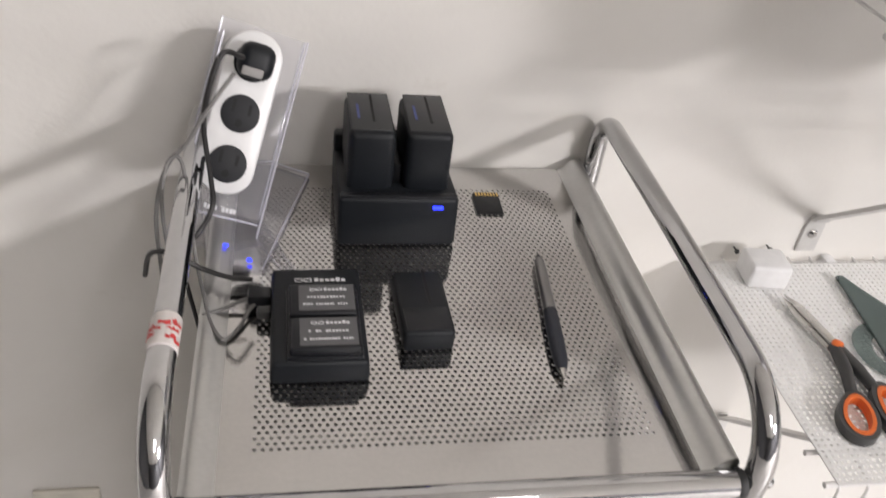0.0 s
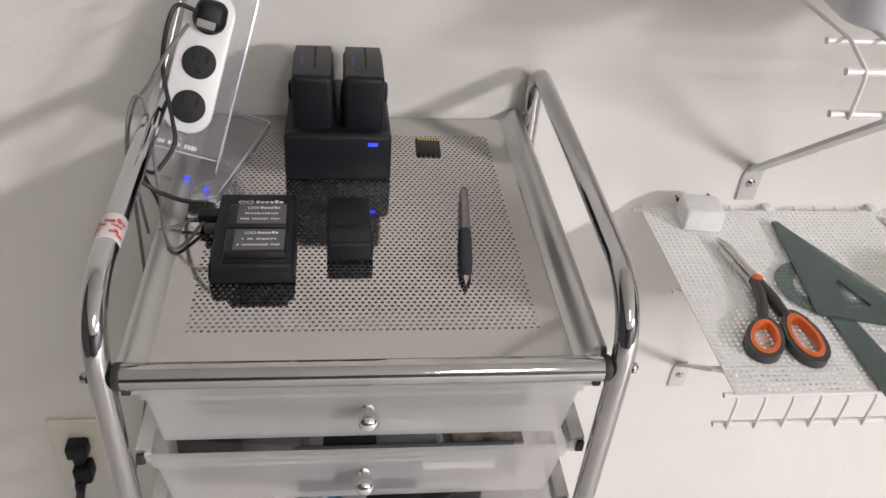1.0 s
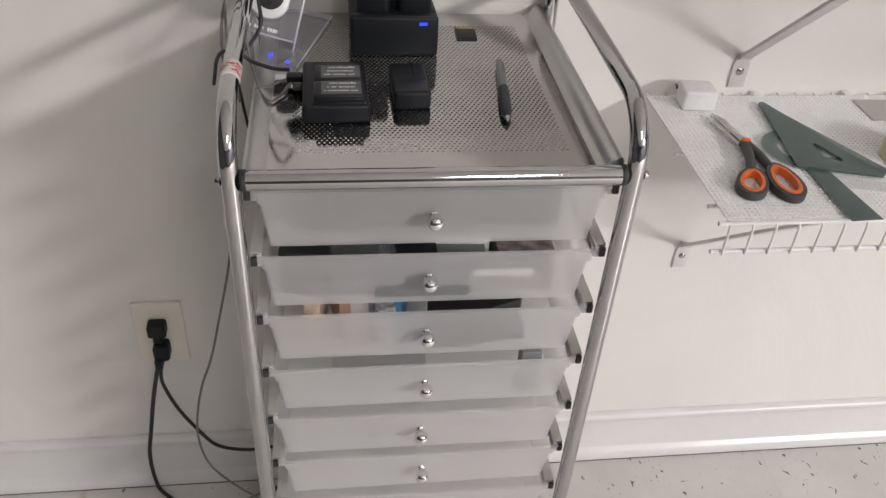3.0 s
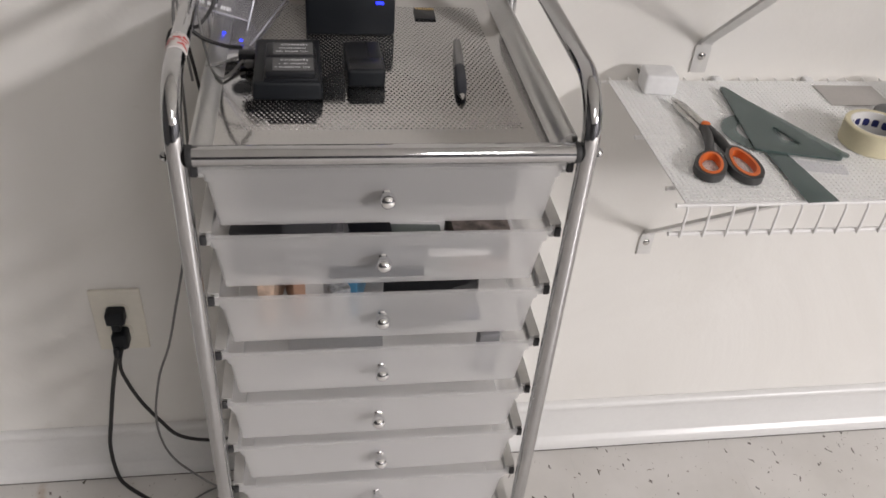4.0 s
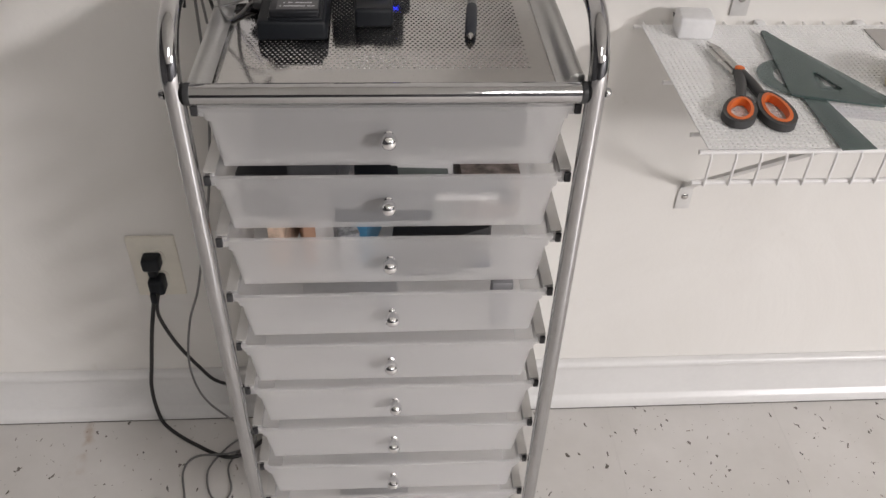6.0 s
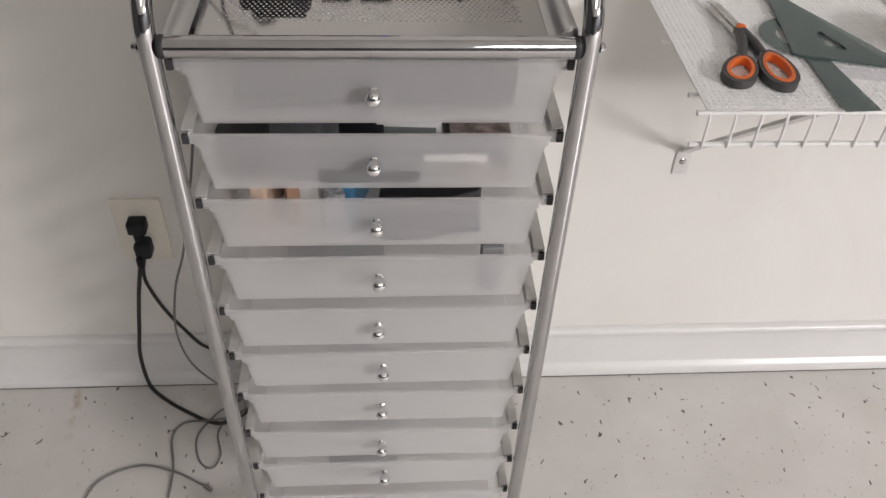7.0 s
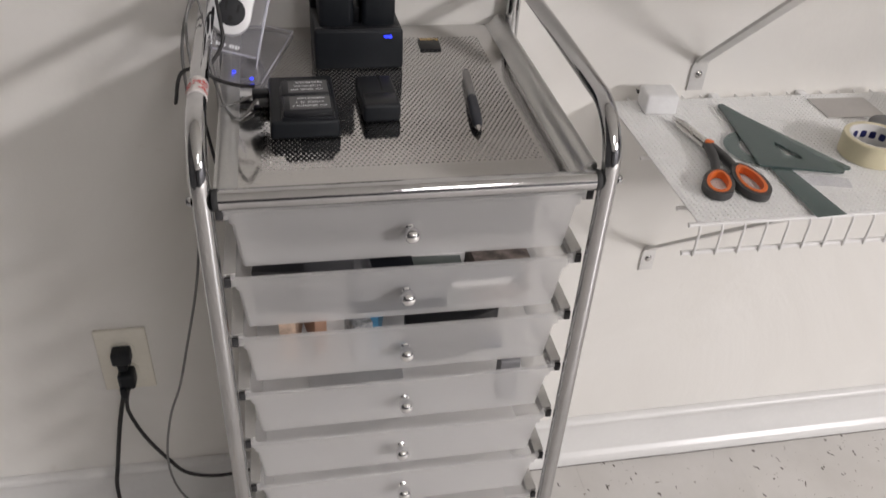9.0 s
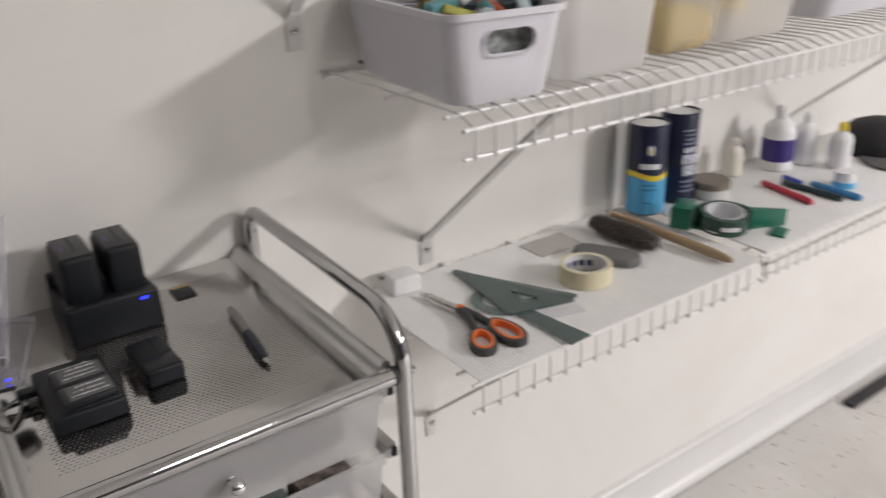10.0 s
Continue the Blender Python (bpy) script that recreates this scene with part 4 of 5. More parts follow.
link("weave", mesh_sheet(0.402, 0.912, -0.290, -0.020, 0.0056, 0.0025), LINER, liner, smooth=False, at=pose(0, 0, SZ))
liner2 = thing("shelf_liner", "plain white liner laid over the far wire shelf", "shelf liner")
part("sheet", box(0.930, 2.85, -0.285, -0.012, LOW + 0.0082, LOW + 0.0098, 0.0004), LINER, liner2)
ST = SZ + 0.0019
ST2 = LOW + 0.0100


def ring_slab(outer, inner, z0, z1, bm=None):
    own = bm or bmesh.new()
    vo = [[own.verts.new((x, y, z)) for x, y in outer] for z in (z0, z1)]
    vi = [[own.verts.new((x, y, z)) for x, y in inner] for z in (z0, z1)]
    n = len(outer)
    for k in range(n):
        q = (k + 1) % n
        own.faces.new((vo[0][k], vo[0][q], vo[1][q], vo[1][k]))
        own.faces.new((vi[0][q], vi[0][k], vi[1][k], vi[1][q]))
        own.faces.new((vo[1][k], vo[1][q], vi[1][q], vi[1][k]))
        own.faces.new((vo[0][q], vo[0][k], vi[0][k], vi[0][q]))
    return own


def ellipse(cx, cy, a, b, turn, n=28, egg=0.0):
    out = []
    for k in range(n):
        t = 2 * math.pi * k / n
        x, y = a * math.cos(t), b * math.sin(t) * (1 + egg * math.cos(t))
        c, s = math.cos(radians(turn)), math.sin(radians(turn))
        out.append((cx + c * x - s * y, cy + s * x + c * y))
    return out


def scissors():
    s = thing("scissors", "open scissors with grey and orange handles", "scissors", at=pose(0, 0, ST))
    pv = (0.477, -0.150)
    for k, tip in enumerate(((0.4628, -0.0765), (0.4640, -0.0755))):
        d = Vector((tip[0] - pv[0], tip[1] - pv[1]))
        nrm = Vector((-d.y, d.x)).normalized()
        w = 0.0088
        o = [pv[0] + nrm.x * w * (0.9 if k == 0 else 0.2), pv[1] + nrm.y * w * (0.9 if k == 0 else 0.2)]
        q = [pv[0] - nrm.x * w * (0.2 if k == 0 else 0.9), pv[1] - nrm.y * w * (0.2 if k == 0 else 0.9)]
        part("blade", slab([tuple(o), tuple(q), (q[0] + d.x * 0.75, q[1] + d.y * 0.75), tip, (o[0] + d.x * 0.7, o[1] + d.y * 0.7)], 0.004 + 0.0018 * k, 0.0055 + 0.0018 * k, 0.0003), BLADE, s)
    for (cx, cy, a, b, turn, egg), neck in ((((0.4515, -0.2300, 0.0285, 0.0170, 63, -0.14)), (0.470, -0.180)), ((0.4890, -0.2290, 0.0345, 0.0180, -93, 0.16), (0.483, -0.178))):
        h = part("handle", ring_slab(ellipse(cx, cy, a, b, turn, egg=egg), ellipse(cx, cy, a * 0.76, b * 0.68, turn, egg=egg), 0.0008, 0.0095), DKGREY, s, "dark grey handle")
        part("grip_lining", ring_slab(ellipse(cx, cy, a * 0.83, b * 0.77, turn, egg=egg), ellipse(cx, cy, a * 0.68, b * 0.58, turn, egg=egg), 0.0015, 0.0102), ORANGE, h, "orange soft lining")
        d = Vector((neck[0] - cx, neck[1] - cy, 0))
        st = Vector((cx, cy, 0.0058)) + d.normalized() * (a * 0.86)
        part("shank", tube([st, Vector((neck[0], neck[1], 0.0068)), Vector((pv[0], pv[1] + 0.002, 0.0070))], [0.0050, 0.0056, 0.0060], 10), DKGREY, h)
    part("pivot", lathe([(0.0052, 0.0045), (0.0052, 0.0125), (0.003, 0.0135), (0.0, 0.0138)], 18, m=pose(pv[0], pv[1], 0)), ORANGE, s, "orange pivot cap")


scissors()


def set_square():
    q = thing("set_square", "green tinted acrylic set square with a cut-out", "set square")
    A, B, C = Vector((0.541, -0.034)), Vector((0.616, -0.222)), Vector((0.519, -0.196))
    c = (A + B + C) / 3
    inner = [c + (p - c) * 0.27 + Vector((0.008, -0.020)) for p in (A, B, C)]

    def rounded(P, r):
        return [(v.x, v.y) for v in fillet([Vector((*((P[-1] + P[0]) / 2), 0)), *[Vector((*p, 0)) for p in P], Vector((*((P[-1] + P[0]) / 2), 0))], r, 5)][:-1]

    part("plate", ring_slab(rounded([A, B, C], 0.004), rounded(inner, 0.004), ST + 0.0030, ST + 0.0055), GREENG, q)
    q2 = thing("set_square", "second green acrylic set square lying under the first", "set square", at=pose(0.548, -0.120, 0, 0, 0, 5) @ pose(-0.540, 0.124, 0))
    part("plate", ring_slab(rounded([A, B, C], 0.004), rounded([p + Vector((-0.003, 0.004)) for p in inner], 0.004), ST + 0.0004, ST + 0.0024), GREENG2, q2)
    pr = thing("protractor", "green tinted acrylic protractor lying under the set square", "protractor")
    ou = [(0.541 + 0.042 * math.cos(a), -0.155 + 0.042 * math.sin(a)) for a in (radians(70 + 10 * k) for k in range(19))]
    inn = [(0.543 + 0.026 * math.cos(a), -0.155 + 0.026 * math.sin(a)) for a in (radians(70 + 10 * k) for k in range(19))]
    bm = bmesh.new()
    part("plate", slab(ou + inn[::-1], ST + 0.0025, ST + 0.0029, bm=bm), GREENG2, pr)
    r = thing("ruler", "dark green acrylic ruler on the mesh liner", "ruler")
    part("blade", slab([(0.531, -0.190), (0.552, -0.186), (0.567, -0.297), (0.531, -0.299)], ST + 0.0026, ST + 0.0029, m=None), GREENG, r)
    k = thing("clear_ruler", "clear plastic ruler half under the set square", "ruler")
    part("blade", slab([(0.552, -0.212), (0.611, -0.228), (0.607, -0.245), (0.550, -0.232)], ST + 0.0004, ST + 0.0022), CLEAR, k)


set_square()

sensor = thing("white_cube_box", "small white plastic cube box on the shelf", "box", at=pose(0.456, -0.042, ST, 0, 0, -6))
part("body", box(-0.020, 0.022, -0.018, 0.018, 0, 0.026, 0.004, 3), surface("white_foam", (0.82, 0.82, 0.82), 0.5), sensor)
for x in (0.555, 0.683):
    clip = thing("shelf_clip", "small white wall clip with a screw behind the shelf", "clip", at=pose(x, 0.0, 0.7265), group="shelf clips")
    part("body", box(-0.006, 0.006, -0.014, 0.0, -0.008, 0.009, 0.002), WHITEP, clip)
    part("screw", lathe([(0.0032, 0), (0.0032, 0.001), (0.0018, 0.0022), (0.0, 0.0024)], 12, m=pose(0, -0.0138, 0.003, 90, 0, 0)), STEEL, clip)
for x, z in ((0.482, 0.7465), (0.4455, 0.7440), (0.438, 1.047)):
    pin = part("wall_screw", lathe([(0.0010, 0), (0.0010, 0.006), (0.0024, 0.0065), (0.0027, 0.0080), (0.0018, 0.0095), (0.0, 0.0100)], 12), DKGREY, at=pose(x, 0.0, z, 90, 0, 0))
    tagged(pin, "small dark screw head standing out of the painted wall", "screw")


def tape_roll(x, y, z, ro, ri, h, body, core, label):
    t = thing("tape_roll", label, "tape", at=pose(x, y, z))
    part("tape", lathe([(ri + 0.002, 0), (ro - 0.001, 0), (ro, 0.001), (ro, h - 0.001), (ro - 0.001, h), (ri + 0.002, h), (ri + 0.002, 0)], 40), body, t)
    cr = part("core", lathe([(ri, 0.0002), (ri + 0.0021, 0.0002), (ri + 0.0021, h - 0.0003), (ri, h - 0.0003), (ri, 0.0002)], 40), core, t, "white printed cardboard core")
    return t, cr


CREAM = surface("masking_tape", (0.72, 0.66, 0.46), 0.5, fine=700, bump=0.2)
NAVY = surface("navy_print", (0.02, 0.025, 0.12), 0.4)
tr, core = tape_roll(0.672, -0.178, ST, 0.0365, 0.0285, 0.026, CREAM, surface("white_core_card", (0.80, 0.79, 0.77), 0.6), "roll of cream masking tape with a printed core")
for k in range(7):
    a = radians(35 + 22 * k)
    part("print", slab(stadium(0.0085, 0.009, 0.003, 4), 0, 0.0002, m=pose(0.0282 * math.cos(a), 0.0282 * math.sin(a), 0.013, 0, 0, 90 + math.degrees(a)) @ pose(0, 0, 0, 90, 0, 0)), NAVY, core, "dark blue printed mark", smooth=False)

paper = thing("metal_card", "dull grey metal card lying on the liner", "card", at=pose(0.716, -0.060, ST, 0, 0, -1))
part("sheet", box(-0.041, 0.041, -0.027, 0.027, 0.0002, 0.0012), surface("dull_metal_card", (0.50, 0.48, 0.46), 0.45, 0.5, fine=300, bump=0.2), paper)
pad = thing("grey_eraser_pad", "grey rounded pad with a clear end", "pad", at=pose(0.742, -0.150, ST, 0, 0, -62))
part("pad_body", slab(stadium(0.100, 0.042, 0.020, 8), 0, 0.014, 0.004), surface("grey_felt", (0.17, 0.17, 0.17), 0.7, bump=0.3), pad)
part("clear_end", box(0.046, 0.062, -0.014, 0.014, 0.001, 0.011, 0.003), CLEAR, pad)


def bench_brush():
    b = thing("bench_brush", "dark bristled bench brush with a wooden handle", "brush")
    bm = bmesh.new()
    rnd = random.Random(4)
    core = lathe([(0.0, -0.066), (0.008, -0.062), (0.013, -0.045), (0.0145, 0.0), (0.013, 0.045), (0.008, 0.060), (0.0, 0.064)], 14, m=pose(0.806, -0.122, ST + 0.0165, 90, 0, 4))
    part("head", core, surface("brush_head", (0.07, 0.062, 0.057), 0.8, bump=0.4), b, "dark brush head")
    for k in range(1500):
        a, u = rnd.uniform(0, 2 * math.pi), rnd.uniform(-0.062, 0.060)
        rr = 0.0145 * math.sqrt(max(0.05, 1 - (u / 0.067) ** 2))
        d = Vector((math.cos(a), 0.15 * rnd.uniform(-1, 1), math.sin(a)))
        p0 = Vector((0.806 - u * 0.07, -0.122 + u, ST + 0.0165)) + d * rr * 0.8
        p1 = p0 + d * rnd.uniform(0.004, 0.009) + Vector((0, rnd.uniform(-0.003, 0.003), 0))
        p1.z = max(p1.z, ST + 0.0006)
        tube([p0, p1], [0.0007, 0.0004], 3, bm)
    part("bristles", bm, surface("dark_bristle", (0.17, 0.145, 0.125), 0.8), b, "dark grey bristles", smooth=False)
    part("wooden_handle", tube(smooth_path([(0.826, -0.075, ST + 0.028), (0.842, -0.110, ST + 0.022), (0.855, -0.170, ST + 0.013), (0.861, -0.240, ST + 0.009), (0.861, -0.278, ST + 0.0085)], 5), [0.0055] * 8 + [0.0075] * 8 + [0.0070, 0.0066, 0.0062, 0.005, 0.003][:5], 12), surface("pale_wood", (0.40, 0.29, 0.18), 0.5, fine=60), b, "pale wooden handle")


bench_brush()


def canister(x, y, z, r, h, lower, label, turn):
    c = thing("spray_canister", label, "canister", at=pose(x, y, z, 0, 0, turn))
    part("body", lathe([(r - 0.002, 0), (r, 0.002), (r, h - 0.006), (r - 0.001, h - 0.004)], 40), NAVYC, c, "navy printed body")
    part("rim", lathe([(r - 0.001, h - 0.005), (r + 0.0012, h - 0.003), (r + 0.0012, h), (r - 0.0012, h), (r - 0.0016, h - 0.005), (r - 0.001, h - 0.005)], 40), NAVYC, c, "dark rolled rim")
    part("lid", lathe([(r - 0.0018, h - 0.007), (r - 0.0018, h - 0.003), (r * 0.5, h - 0.0026), (0.0, h - 0.0026)], 40), surface("white_lid", (0.74, 0.74, 0.74), 0.4), c, "white recessed lid")
    bands = bmesh.new()

    def wrap(z0, z1, a0, a1, rr, wave=0.0):
        bm, n = bmesh.new(), 26
        lo = [bm.verts.new((rr * math.cos(radians(a0 + (a1 - a0) * k / n)), rr * math.sin(radians(a0 + (a1 - a0) * k / n)), z0 + wave * math.sin(k / n * 6.3 * 2.5))) for k in range(n + 1)]
        hi = [bm.verts.new((v.co.x, v.co.y, z1 + wave * math.sin(k / n * 6.3 * 2.5))) for k, v in enumerate(lo)]
        for k in range(n):
            bm.faces.new((lo[k], lo[k + 1], hi[k + 1], hi[k]))
        return bm

    bands.free()
    if lower:
        part("blue_band", wrap(0.003, h * 0.43, 0, 360, r + 0.0002), SKY, c, "light blue lower band", smooth=True)
        part("yellow_band", wrap(h * 0.415, h * 0.475, 0, 360, r + 0.0004, 0.0030), YEL, c, "wavy yellow band")
        part("emblem_heart", wrap(h * 0.71, h * 0.75, 227, 235, r + 0.0007), YEL, c, "yellow heart of the emblem")
        part("emblem", wrap(h * 0.69, h * 0.78, 222, 240, r + 0.0004, 0.002), SILVER, c, "small pale emblem")
        for z0, a0, a1 in ((h * 0.53, 200, 262), (h * 0.34, 212, 250), (h * 0.29, 208, 254), (h * 0.14, 215, 240)):
            part("print", wrap(z0, z0 + 0.009 if z0 > 0.07 else z0 + 0.003, a0, a1, r + 0.0006), SILVER if z0 > 0.07 else BLUEINK, c, "unreadable print")
    else:
        for q, (z0, z1) in enumerate(((0.020, 0.023), (0.028, 0.031), (0.036, 0.040), (0.048, 0.066), (0.068, 0.084), (0.087, 0.096), (0.101, 0.104), (0.108, 0.111), (0.116, 0.118), (0.123, 0.126))):
            part("print", wrap(z0, z1, 232 + q * 5 % 9, 300 - (q * 37 % 24), r + 0.0004), PALEINK if q in (3, 4, 5) else DULLINK, c, "pale rows of print")


NAVYC = surface("navy_can", (0.014, 0.018, 0.050), 0.35)
PALEINK = surface("pale_ink", (0.52, 0.54, 0.60), 0.4, vary=0.5, scale=220)
DULLINK = surface("dull_ink", (0.20, 0.22, 0.30), 0.4)
BLUEINK = surface("blue_ink", (0.05, 0.20, 0.42), 0.4)
SKY = surface("sky_blue_can", (0.10, 0.42, 0.72), 0.35)
YEL = surface("yellow_can", (0.80, 0.62, 0.05), 0.35)
canister(0.918, -0.062, SZ + 0.0095, 0.0308, 0.149, True, "navy and light blue canister with a yellow wave", 0)
canister(1.000, -0.055, SZ + 0.0095, 0.0308, 0.152, False, "navy canister with rows of pale print", 0)

GRN = surface("green_plastic", (0.015, 0.16, 0.10), 0.35)
disp = thing("tape_dispenser", "green plastic tape dispenser on its side with dark roll", "tape dispenser", at=pose(0.945, -0.196, ST2, 0, 0, -55))


def bowed(r0, r1, a0, a1, h, n=16):
    """Upright wall that bends round the roll."""
    outer = [(r1 * math.cos(radians(a0 + (a1 - a0) * k / n)), r1 * math.sin(radians(a0 + (a1 - a0) * k / n))) for k in range(n + 1)]
    inner = [(x * r0 / r1, y * r0 / r1) for x, y in outer]
    return slab(outer + inner[::-1], 0.0, h, 0.0006)


ROLLM = pose(0.0, 0.0, 0.0072, 5, 3, 0)
part("foot", slab([(-0.078, -0.012), (-0.047, -0.016), (-0.043, 0.032), (-0.070, 0.036)], 0, 0.036, 0.003), GRN, disp)
part("side_wall", bowed(0.0405, 0.0435, 15, 172, 0.033), GRN, disp)
part("nose", slab([(0.040, 0.018), (0.088, 0.040), (0.092, 0.047), (0.030, 0.040), (0.034, 0.031)], 0, 0.028, 0.002), GRN, disp)
part("base_plate", slab([(-0.046, -0.006), (0.010, -0.014), (0.046, 0.018), (0.080, 0.040), (0.028, 0.038), (-0.043, 0.030)], 0, 0.004, 0.001), GRN, disp)
part("roll", lathe([(0.029, 0.0), (0.037, 0.0), (0.037, 0.026), (0.029, 0.026), (0.029, 0.0)], 36, m=ROLLM), surface("dark_green_roll", (0.022, 0.062, 0.046), 0.25, vary=0.25, scale=60), disp, "dark green tape roll")
part("core", lathe([(0.0272, 0.0004), (0.0288, 0.0004), (0.0288, 0.0272), (0.0272, 0.0272), (0.0272, 0.0004)], 30, m=ROLLM), SILVER, disp, "pale core")
patch = bmesh.new()
for lo_z, hi_z, a0, a1 in ((0.009, 0.016, -92, -48), (0.004, 0.006, -125, -100)):
    ring = [(0.0373 * math.cos(radians(a0 + (a1 - a0) * k / 8)), 0.0373 * math.sin(radians(a0 + (a1 - a0) * k / 8))) for k in range(9)]
    lo = [patch.verts.new(ROLLM @ Vector((x, y, lo_z))) for x, y in ring]
    hi = [patch.verts.new(ROLLM @ Vector((x, y, hi_z))) for x, y in ring]
    for k in range(8):
        patch.faces.new((lo[k], lo[k + 1], hi[k + 1], hi[k]))
part("print", patch, SILVER, disp, "pale unreadable print")
jar = thing("round_tin", "low round tin with a brown lid", "tin", at=pose(1.055, -0.085, ST2))
part("tin_body", lathe([(0.030, 0), (0.032, 0.002), (0.032, 0.022)], 30), PAPERW, jar)
part("lid", lathe([(0.033, 0.018), (0.033, 0.028), (0.031, 0.030), (0.0, 0.030)], 30), surface("brown_lid", (0.18, 0.15, 0.12), 0.5), jar)
chip = tagged(part("tape_scrap", slab([(-0.018, -0.010), (0.016, -0.012), (0.020, 0.010), (-0.014, 0.012)], 0, 0.004, 0.001, m=pose(1.000, -0.258, ST2, 0, 0, 25)), GRN), "small green plastic scrap on the liner", "scrap")


def bottle(x, y, r, h, material, cap, label, band=None):
    b = thing("glue_bottle", label, "bottle", at=pose(x, y, ST2))
    part("body", lathe([(r - 0.003, 0), (r, 0.003), (r, h * 0.62), (r * 0.85, h * 0.72), (r * 0.38, h * 0.80), (r * 0.34, h * 0.86)], 28), material, b)
    part("cap", lathe([(r * 0.42, h * 0.83), (r * 0.40, h * 0.95), (r * 0.2, h), (0.0, h)], 20), cap, b)
    if band:
        part("label", lathe([(r + 0.0003, h * 0.16), (r + 0.0005, h * 0.17), (r + 0.0005, h * 0.50), (r + 0.0003, h * 0.51)], 28), band, b, "printed label band")


bottle(1.170, -0.045, 0.015, 0.070, IVORY, IVORY, "small cream glue bottle")
bottle(1.262, -0.070, 0.029, 0.118, WHITEP, WHITEP, "white glue jug with a purple label", surface("purple_label", (0.05, 0.03, 0.20), 0.4))
bottle(1.325, -0.085, 0.021, 0.098, WHITEP, WHITEP, "plain white plastic squeeze bottle")
bottle(1.350, -0.140, 0.020, 0.085, WHITEP, YEL, "white bottle with a yellow cap")
cup = thing("small_jar", "small white jar with a blue base", "jar", at=pose(1.262, -0.205, ST2))
part("jar_body", lathe([(0.016, 0), (0.018, 0.002), (0.018, 0.028), (0.0, 0.028)], 24), WHITEP, cup)
part("base_band", lathe([(0.0184, 0.001), (0.0186, 0.002), (0.0186, 0.010), (0.0184, 0.011)], 24), SKY, cup)
for a, e, col, name in (((1.163, -0.113), (1.141, -0.222), (0.55, 0.03, 0.06), "red"), ((1.215, -0.120), (1.205, -0.160), (0.03, 0.07, 0.42), "blue"), ((1.190, -0.135), (1.192, -0.245), (0.02, 0.05, 0.06), "black"), ((1.222, -0.170), (1.217, -0.262), (0.05, 0.25, 0.55), "sky blue")):
    a, e = Vector((*a, ST2 + 0.0056)), Vector((*e, ST2 + 0.0056))
    m = Matrix.Translation(a) @ (e - a).to_track_quat("Z", "X").to_matrix().to_4x4()
    ln = (e - a).length
    mk = thing("marker_pen", name + " capped marker pen on the liner", "marker", at=m, group="markers on the shelf")
    mat = surface(name.replace(" ", "_") + "_marker", col, 0.35)
    part("barrel", lathe([(0.004, 0), (0.0052, 0.002), (0.0052, ln * 0.62), (0.0046, ln * 0.63)], 14), mat, mk)
    part("cap", lathe([(0.0055, ln * 0.62), (0.0055, ln * 0.95), (0.004, ln), (0.0, ln)], 14), mat, mk)
hat = thing("black_cap", "black rounded cap lying on the far shelf", "cap", at=pose(1.50, -0.13, ST2))
part("crown", lathe([(0.072, 0.0), (0.075, 0.010), (0.070, 0.032), (0.052, 0.052), (0.025, 0.062), (0.0, 0.064)], 32), surface("black_cloth", (0.018, 0.018, 0.020), 0.8, fine=500, bump=0.4), hat)
part("brim", slab(ellipse(-0.055, -0.055, 0.062, 0.050, 40), 0.001, 0.006, 0.002), surface("grey_cloth", (0.12, 0.12, 0.12), 0.8), hat, "grey brim")


# ---- on the upper shelf ----
UZ = UP + 0.0019


def tub(name, label, x, y, w0, d0, w1, d1, h, material, slot, turn=0.0, cat="bin", r=0.022):
    """Tapered bin with rounded corners, a rolled rim and a hand slot through its front."""
    b = thing(name, label, cat, at=pose(x, y, UZ, 0, 0, turn))
    bm = bmesh.new()

    def ring(w, d, z, rr):
        return [bm.verts.new((a, c, z)) for a, c in stadium(w, d, rr, 6)]

    t = 0.0022
    L = [ring(w0 - 0.004, d0 - 0.004, 0, r), ring(w0, d0, 0.003, r), ring(w1, d1, h - 0.004, r), ring(w1 + 0.004, d1 + 0.004, h - 0.002, r), ring(w1 + 0.004, d1 + 0.004, h, r), ring(w1 - 2 * t, d1 - 2 * t, h, r - t), ring(w0 - 2 * t, d0 - 2 * t, 0.004, r - t)]
    for p, q in zip(L, L[1:]):
        for k in range(len(p)):
            bm.faces.new((p[k], p[(k + 1) % len(p)], q[(k + 1) % len(p)], q[k]))
    bm.faces.new(L[0][::-1])
    bm.faces.new(L[-1])
    body = part("body", bm, material, b)
    part("rolled_rim", ring_slab(stadium(w1 + 0.0085, d1 + 0.0085, r + 0.002, 6), stadium(w1 + 0.0042, d1 + 0.0042, r, 6), h - 0.006, h + 0.0006), material, b)
    if slot:
        # hand slot cut through the front wall
        cut = slab(stadium(slot, 0.024, 0.0115, 8), -0.03, 0.03, m=pose(0, -d1 / 2, h - 0.030, 90, 0, 0))
        cme = bpy.data.meshes.new("cutter")
        cut.to_mesh(cme)
        cut.free()
        co = bpy.data.objects.new("cutter", cme)
        scene.collection.objects.link(co)
        co.matrix_basis = b.matrix_basis
        mod = body.modifiers.new("slot", "BOOLEAN")
        mod.object, mod.operation, mod.solver = co, "DIFFERENCE", "EXACT"
        bpy.context.view_layer.update()
        dg = bpy.context.evaluated_depsgraph_get()
        me = bpy.data.meshes.new_from_object(body.evaluated_get(dg))
        body.modifiers.clear()
        body.data = me
        bpy.data.objects.remove(co)
        rim = part("slot_rim", ring_slab(stadium(slot + 0.003, 0.027, 0.013, 8), stadium(slot, 0.024, 0.0115, 8), -0.0010, 0.0014), material, b, at=pose(0, -d1 / 2 + 0.0012, h - 0.030, 87, 0, 0))
    return b


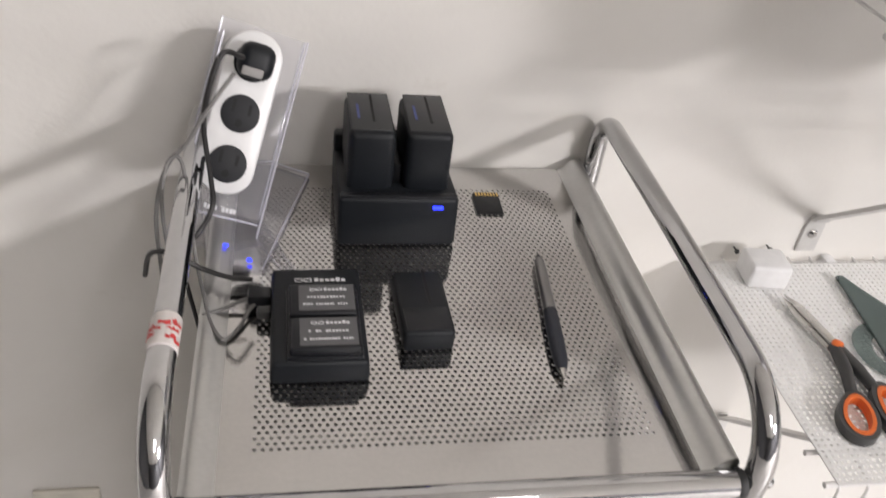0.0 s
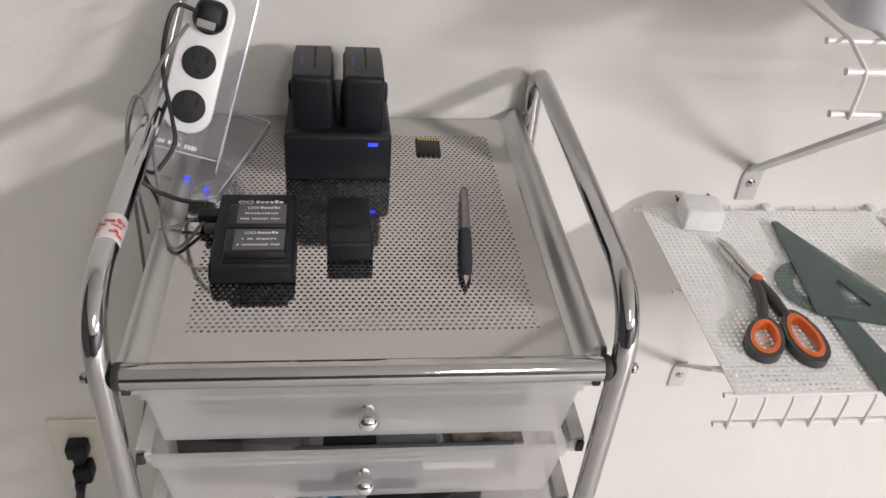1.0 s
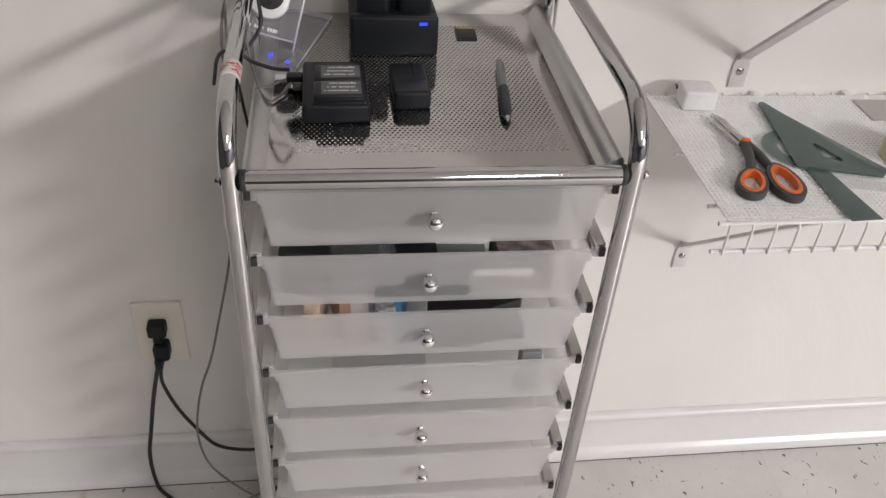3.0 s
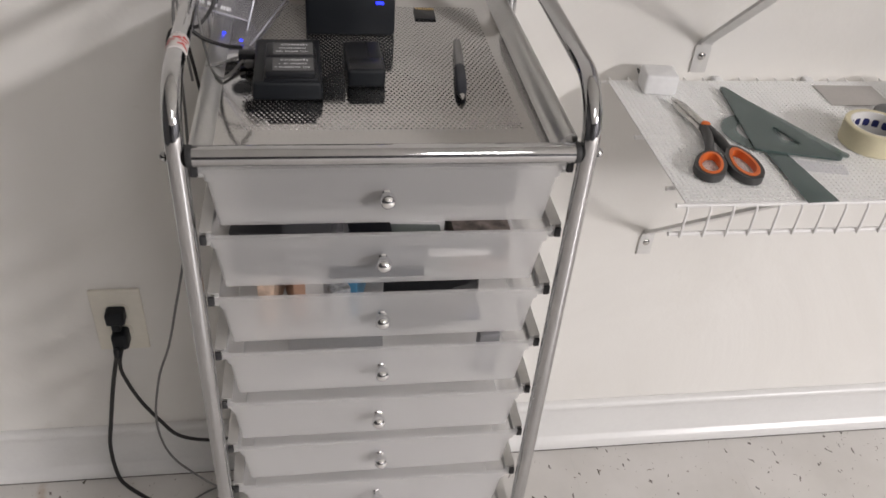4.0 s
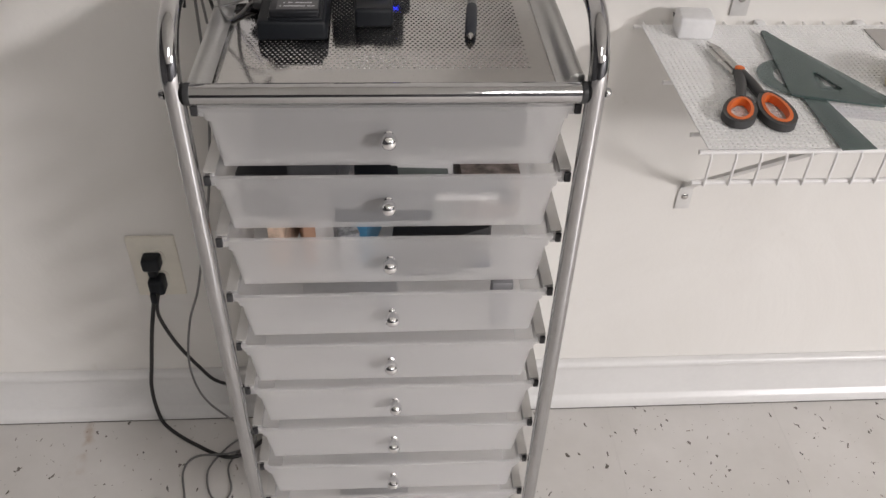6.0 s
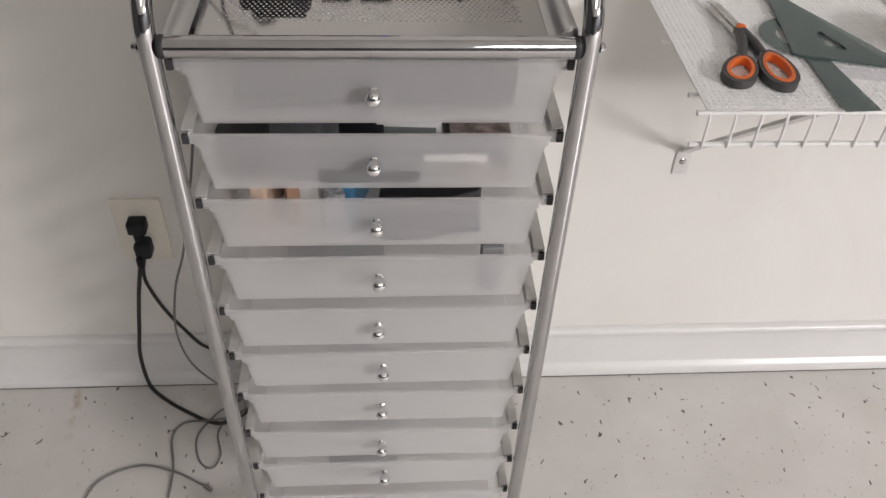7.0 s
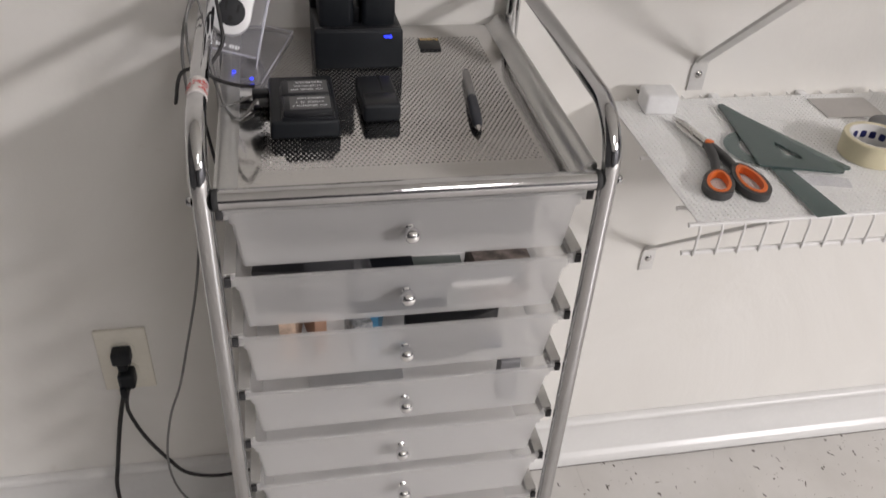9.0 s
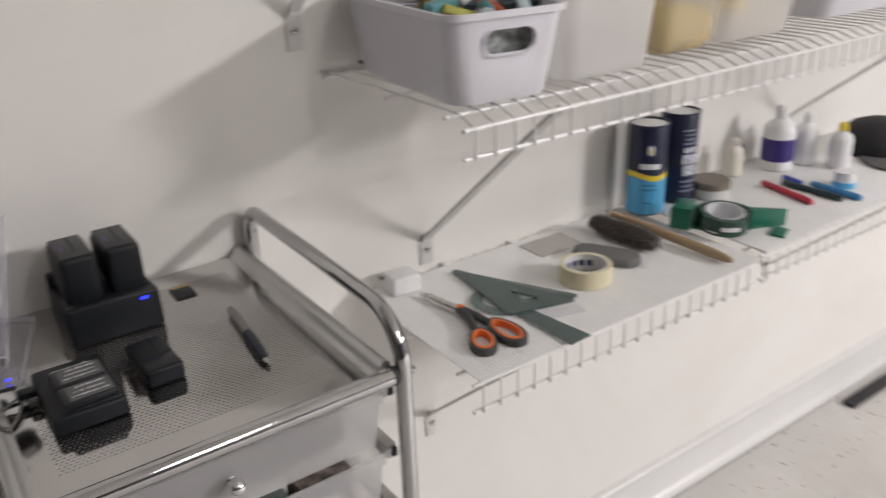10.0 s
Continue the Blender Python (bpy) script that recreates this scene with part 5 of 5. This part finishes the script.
LILAC = surface("white_bin_plastic", (0.72, 0.71, 0.76), 0.35, vary=0.03)
tub("storage_bin", "white plastic bin filled with odds and ends", 0.471, -0.150, 0.118, 0.232, 0.140, 0.254, 0.092, LILAC, 0.060, -6.0)
rnd = random.Random(9)
for k in range(15):
    col = [(0.03, 0.05, 0.06), (0.45, 0.55, 0.58), (0.6, 0.58, 0.55), (0.6, 0.12, 0.04), (0.12, 0.3, 0.32), (0.5, 0.48, 0.1), (0.02, 0.02, 0.02)][k % 7]
    x, y = 0.471 + rnd.uniform(-0.048, 0.048), -0.150 + rnd.uniform(-0.095, 0.085)
    ob = part("craft_supply", box(-0.022, 0.022, -0.007, 0.007, -0.005, 0.005, 0.0025), surface("odds", col, 0.45), at=pose(x, y, UZ + 0.084 + rnd.uniform(-0.010, 0.016), rnd.uniform(-35, 35), rnd.uniform(-30, 30), rnd.uniform(0, 180)))
    tagged(ob, "small coloured packet heaped in the white bin", "packet", group="packets in the bin")
fill = tagged(part("craft_heap", box(-0.050, 0.050, -0.105, 0.105, UZ + 0.005, UZ + 0.074, 0.008, m=pose(0.471, -0.150, 0, 0, 0, -6)), surface("mixed_heap", (0.30, 0.32, 0.31), 0.6, vary=0.5, scale=60)), "mixed grey packets filling the white bin", "packets", kind="stuff")
tub("storage_box", "cloudy translucent plastic box with straight sides", 0.625, -0.140, 0.138, 0.225, 0.158, 0.245, 0.150, FROST, 0, cat="box")
GOLDY = surface("yellow_pellets", (0.62, 0.44, 0.06), 0.6, vary=0.3, scale=80, fine=300, bump=0.6)
bag = thing("plastic_bag", "cloudy bag with yellow contents", "bag", at=pose(0.785, -0.185, UZ))
part("contents", box(-0.055, 0.045, -0.050, 0.050, 0.001, 0.055, 0.018, 4), GOLDY, bag, "yellow grains")
bm = box(-0.062, 0.052, -0.058, 0.058, 0.0, 0.110, 0.022, 4)
for v in bm.verts:
    v.co += noise.noise_vector(v.co * 30) * 0.006 * (1 if v.co.z > 0.02 else 0)
part("film", bm, glassy("cloudy_film", (0.78, 0.76, 0.72), 0.25, 0.68), bag, "cloudy film")
tub("storage_box", "pale translucent tray with yellow packets", 0.935, -0.135, 0.150, 0.180, 0.165, 0.200, 0.070, FROST, 0, cat="box")
for k in range(6):
    ob = part("yellow_packet", box(-0.030, 0.030, -0.012, 0.012, -0.020, 0.030, 0.005), YEL if k % 2 else GOLDY, at=pose(0.895 + 0.016 * k, -0.160 + 0.02 * (k % 3), UZ + 0.045, 6, 10 * (k % 3), 70 + 9 * k))
    tagged(ob, "yellow packet standing in the pale tray", "packet", group="yellow packets")
tub("storage_box", "white plastic box on the far shelf", 1.24, -0.115, 0.230, 0.180, 0.250, 0.220, 0.120, LILAC, 0, cat="box")


# ---- floor tiles ----
tile_me = None
TS, JX, JY = 0.305, 0.168, -0.250
rest = bmesh.new()
for i in range(-9, 15):
    for j in range(-19, 2):
        x0, y0 = JX + i * TS, JY + j * TS
        x1, y1 = min(x0 + TS, X1), min(y0 + TS, -0.0005)
        x0 = max(x0, X0)
        if x1 - x0 < 0.02 or y1 - y0 < 0.02 or y0 < Y0:
            continue
        near = -4 <= i <= 7 and j >= -4
        g = 0.00005
        if near and y1 - y0 > 0.3:
            if tile_me is None:
                bm = box(g, TS - g, g, TS - g, -0.004, 0.0, 0.0001, 1)
                tile = part("tile", bm, VINYL, floor, smooth=False, at=pose(x0, y0, 0))
                tile_me = tile.data
            else:
                o = new("tile", tile_me)
                o.parent = floor
                o.matrix_basis = pose(x0, y0, 0)
        elif near:
            part("tile", box(g, x1 - x0 - g, g, y1 - y0 - g, -0.004, 0.0, 0.0001, 1), VINYL, floor, smooth=False, at=pose(x0, y0, 0))
        else:
            box(x0 + g, x1 - g, y0 + g, y1 - g, -0.004, 0.0, bm=rest)
far_tiles = part("far_tiles", rest, VINYL, floor, smooth=False)
tagged(far_tiles, kind="stuff")

strip = thing("floor_strip", "dark metal strip lying on the floor along the baseboard", "floor strip")
part("bar", box(1.74, 2.6, -0.075, -0.045, 0.0004, 0.012, 0.002), DARK, strip)
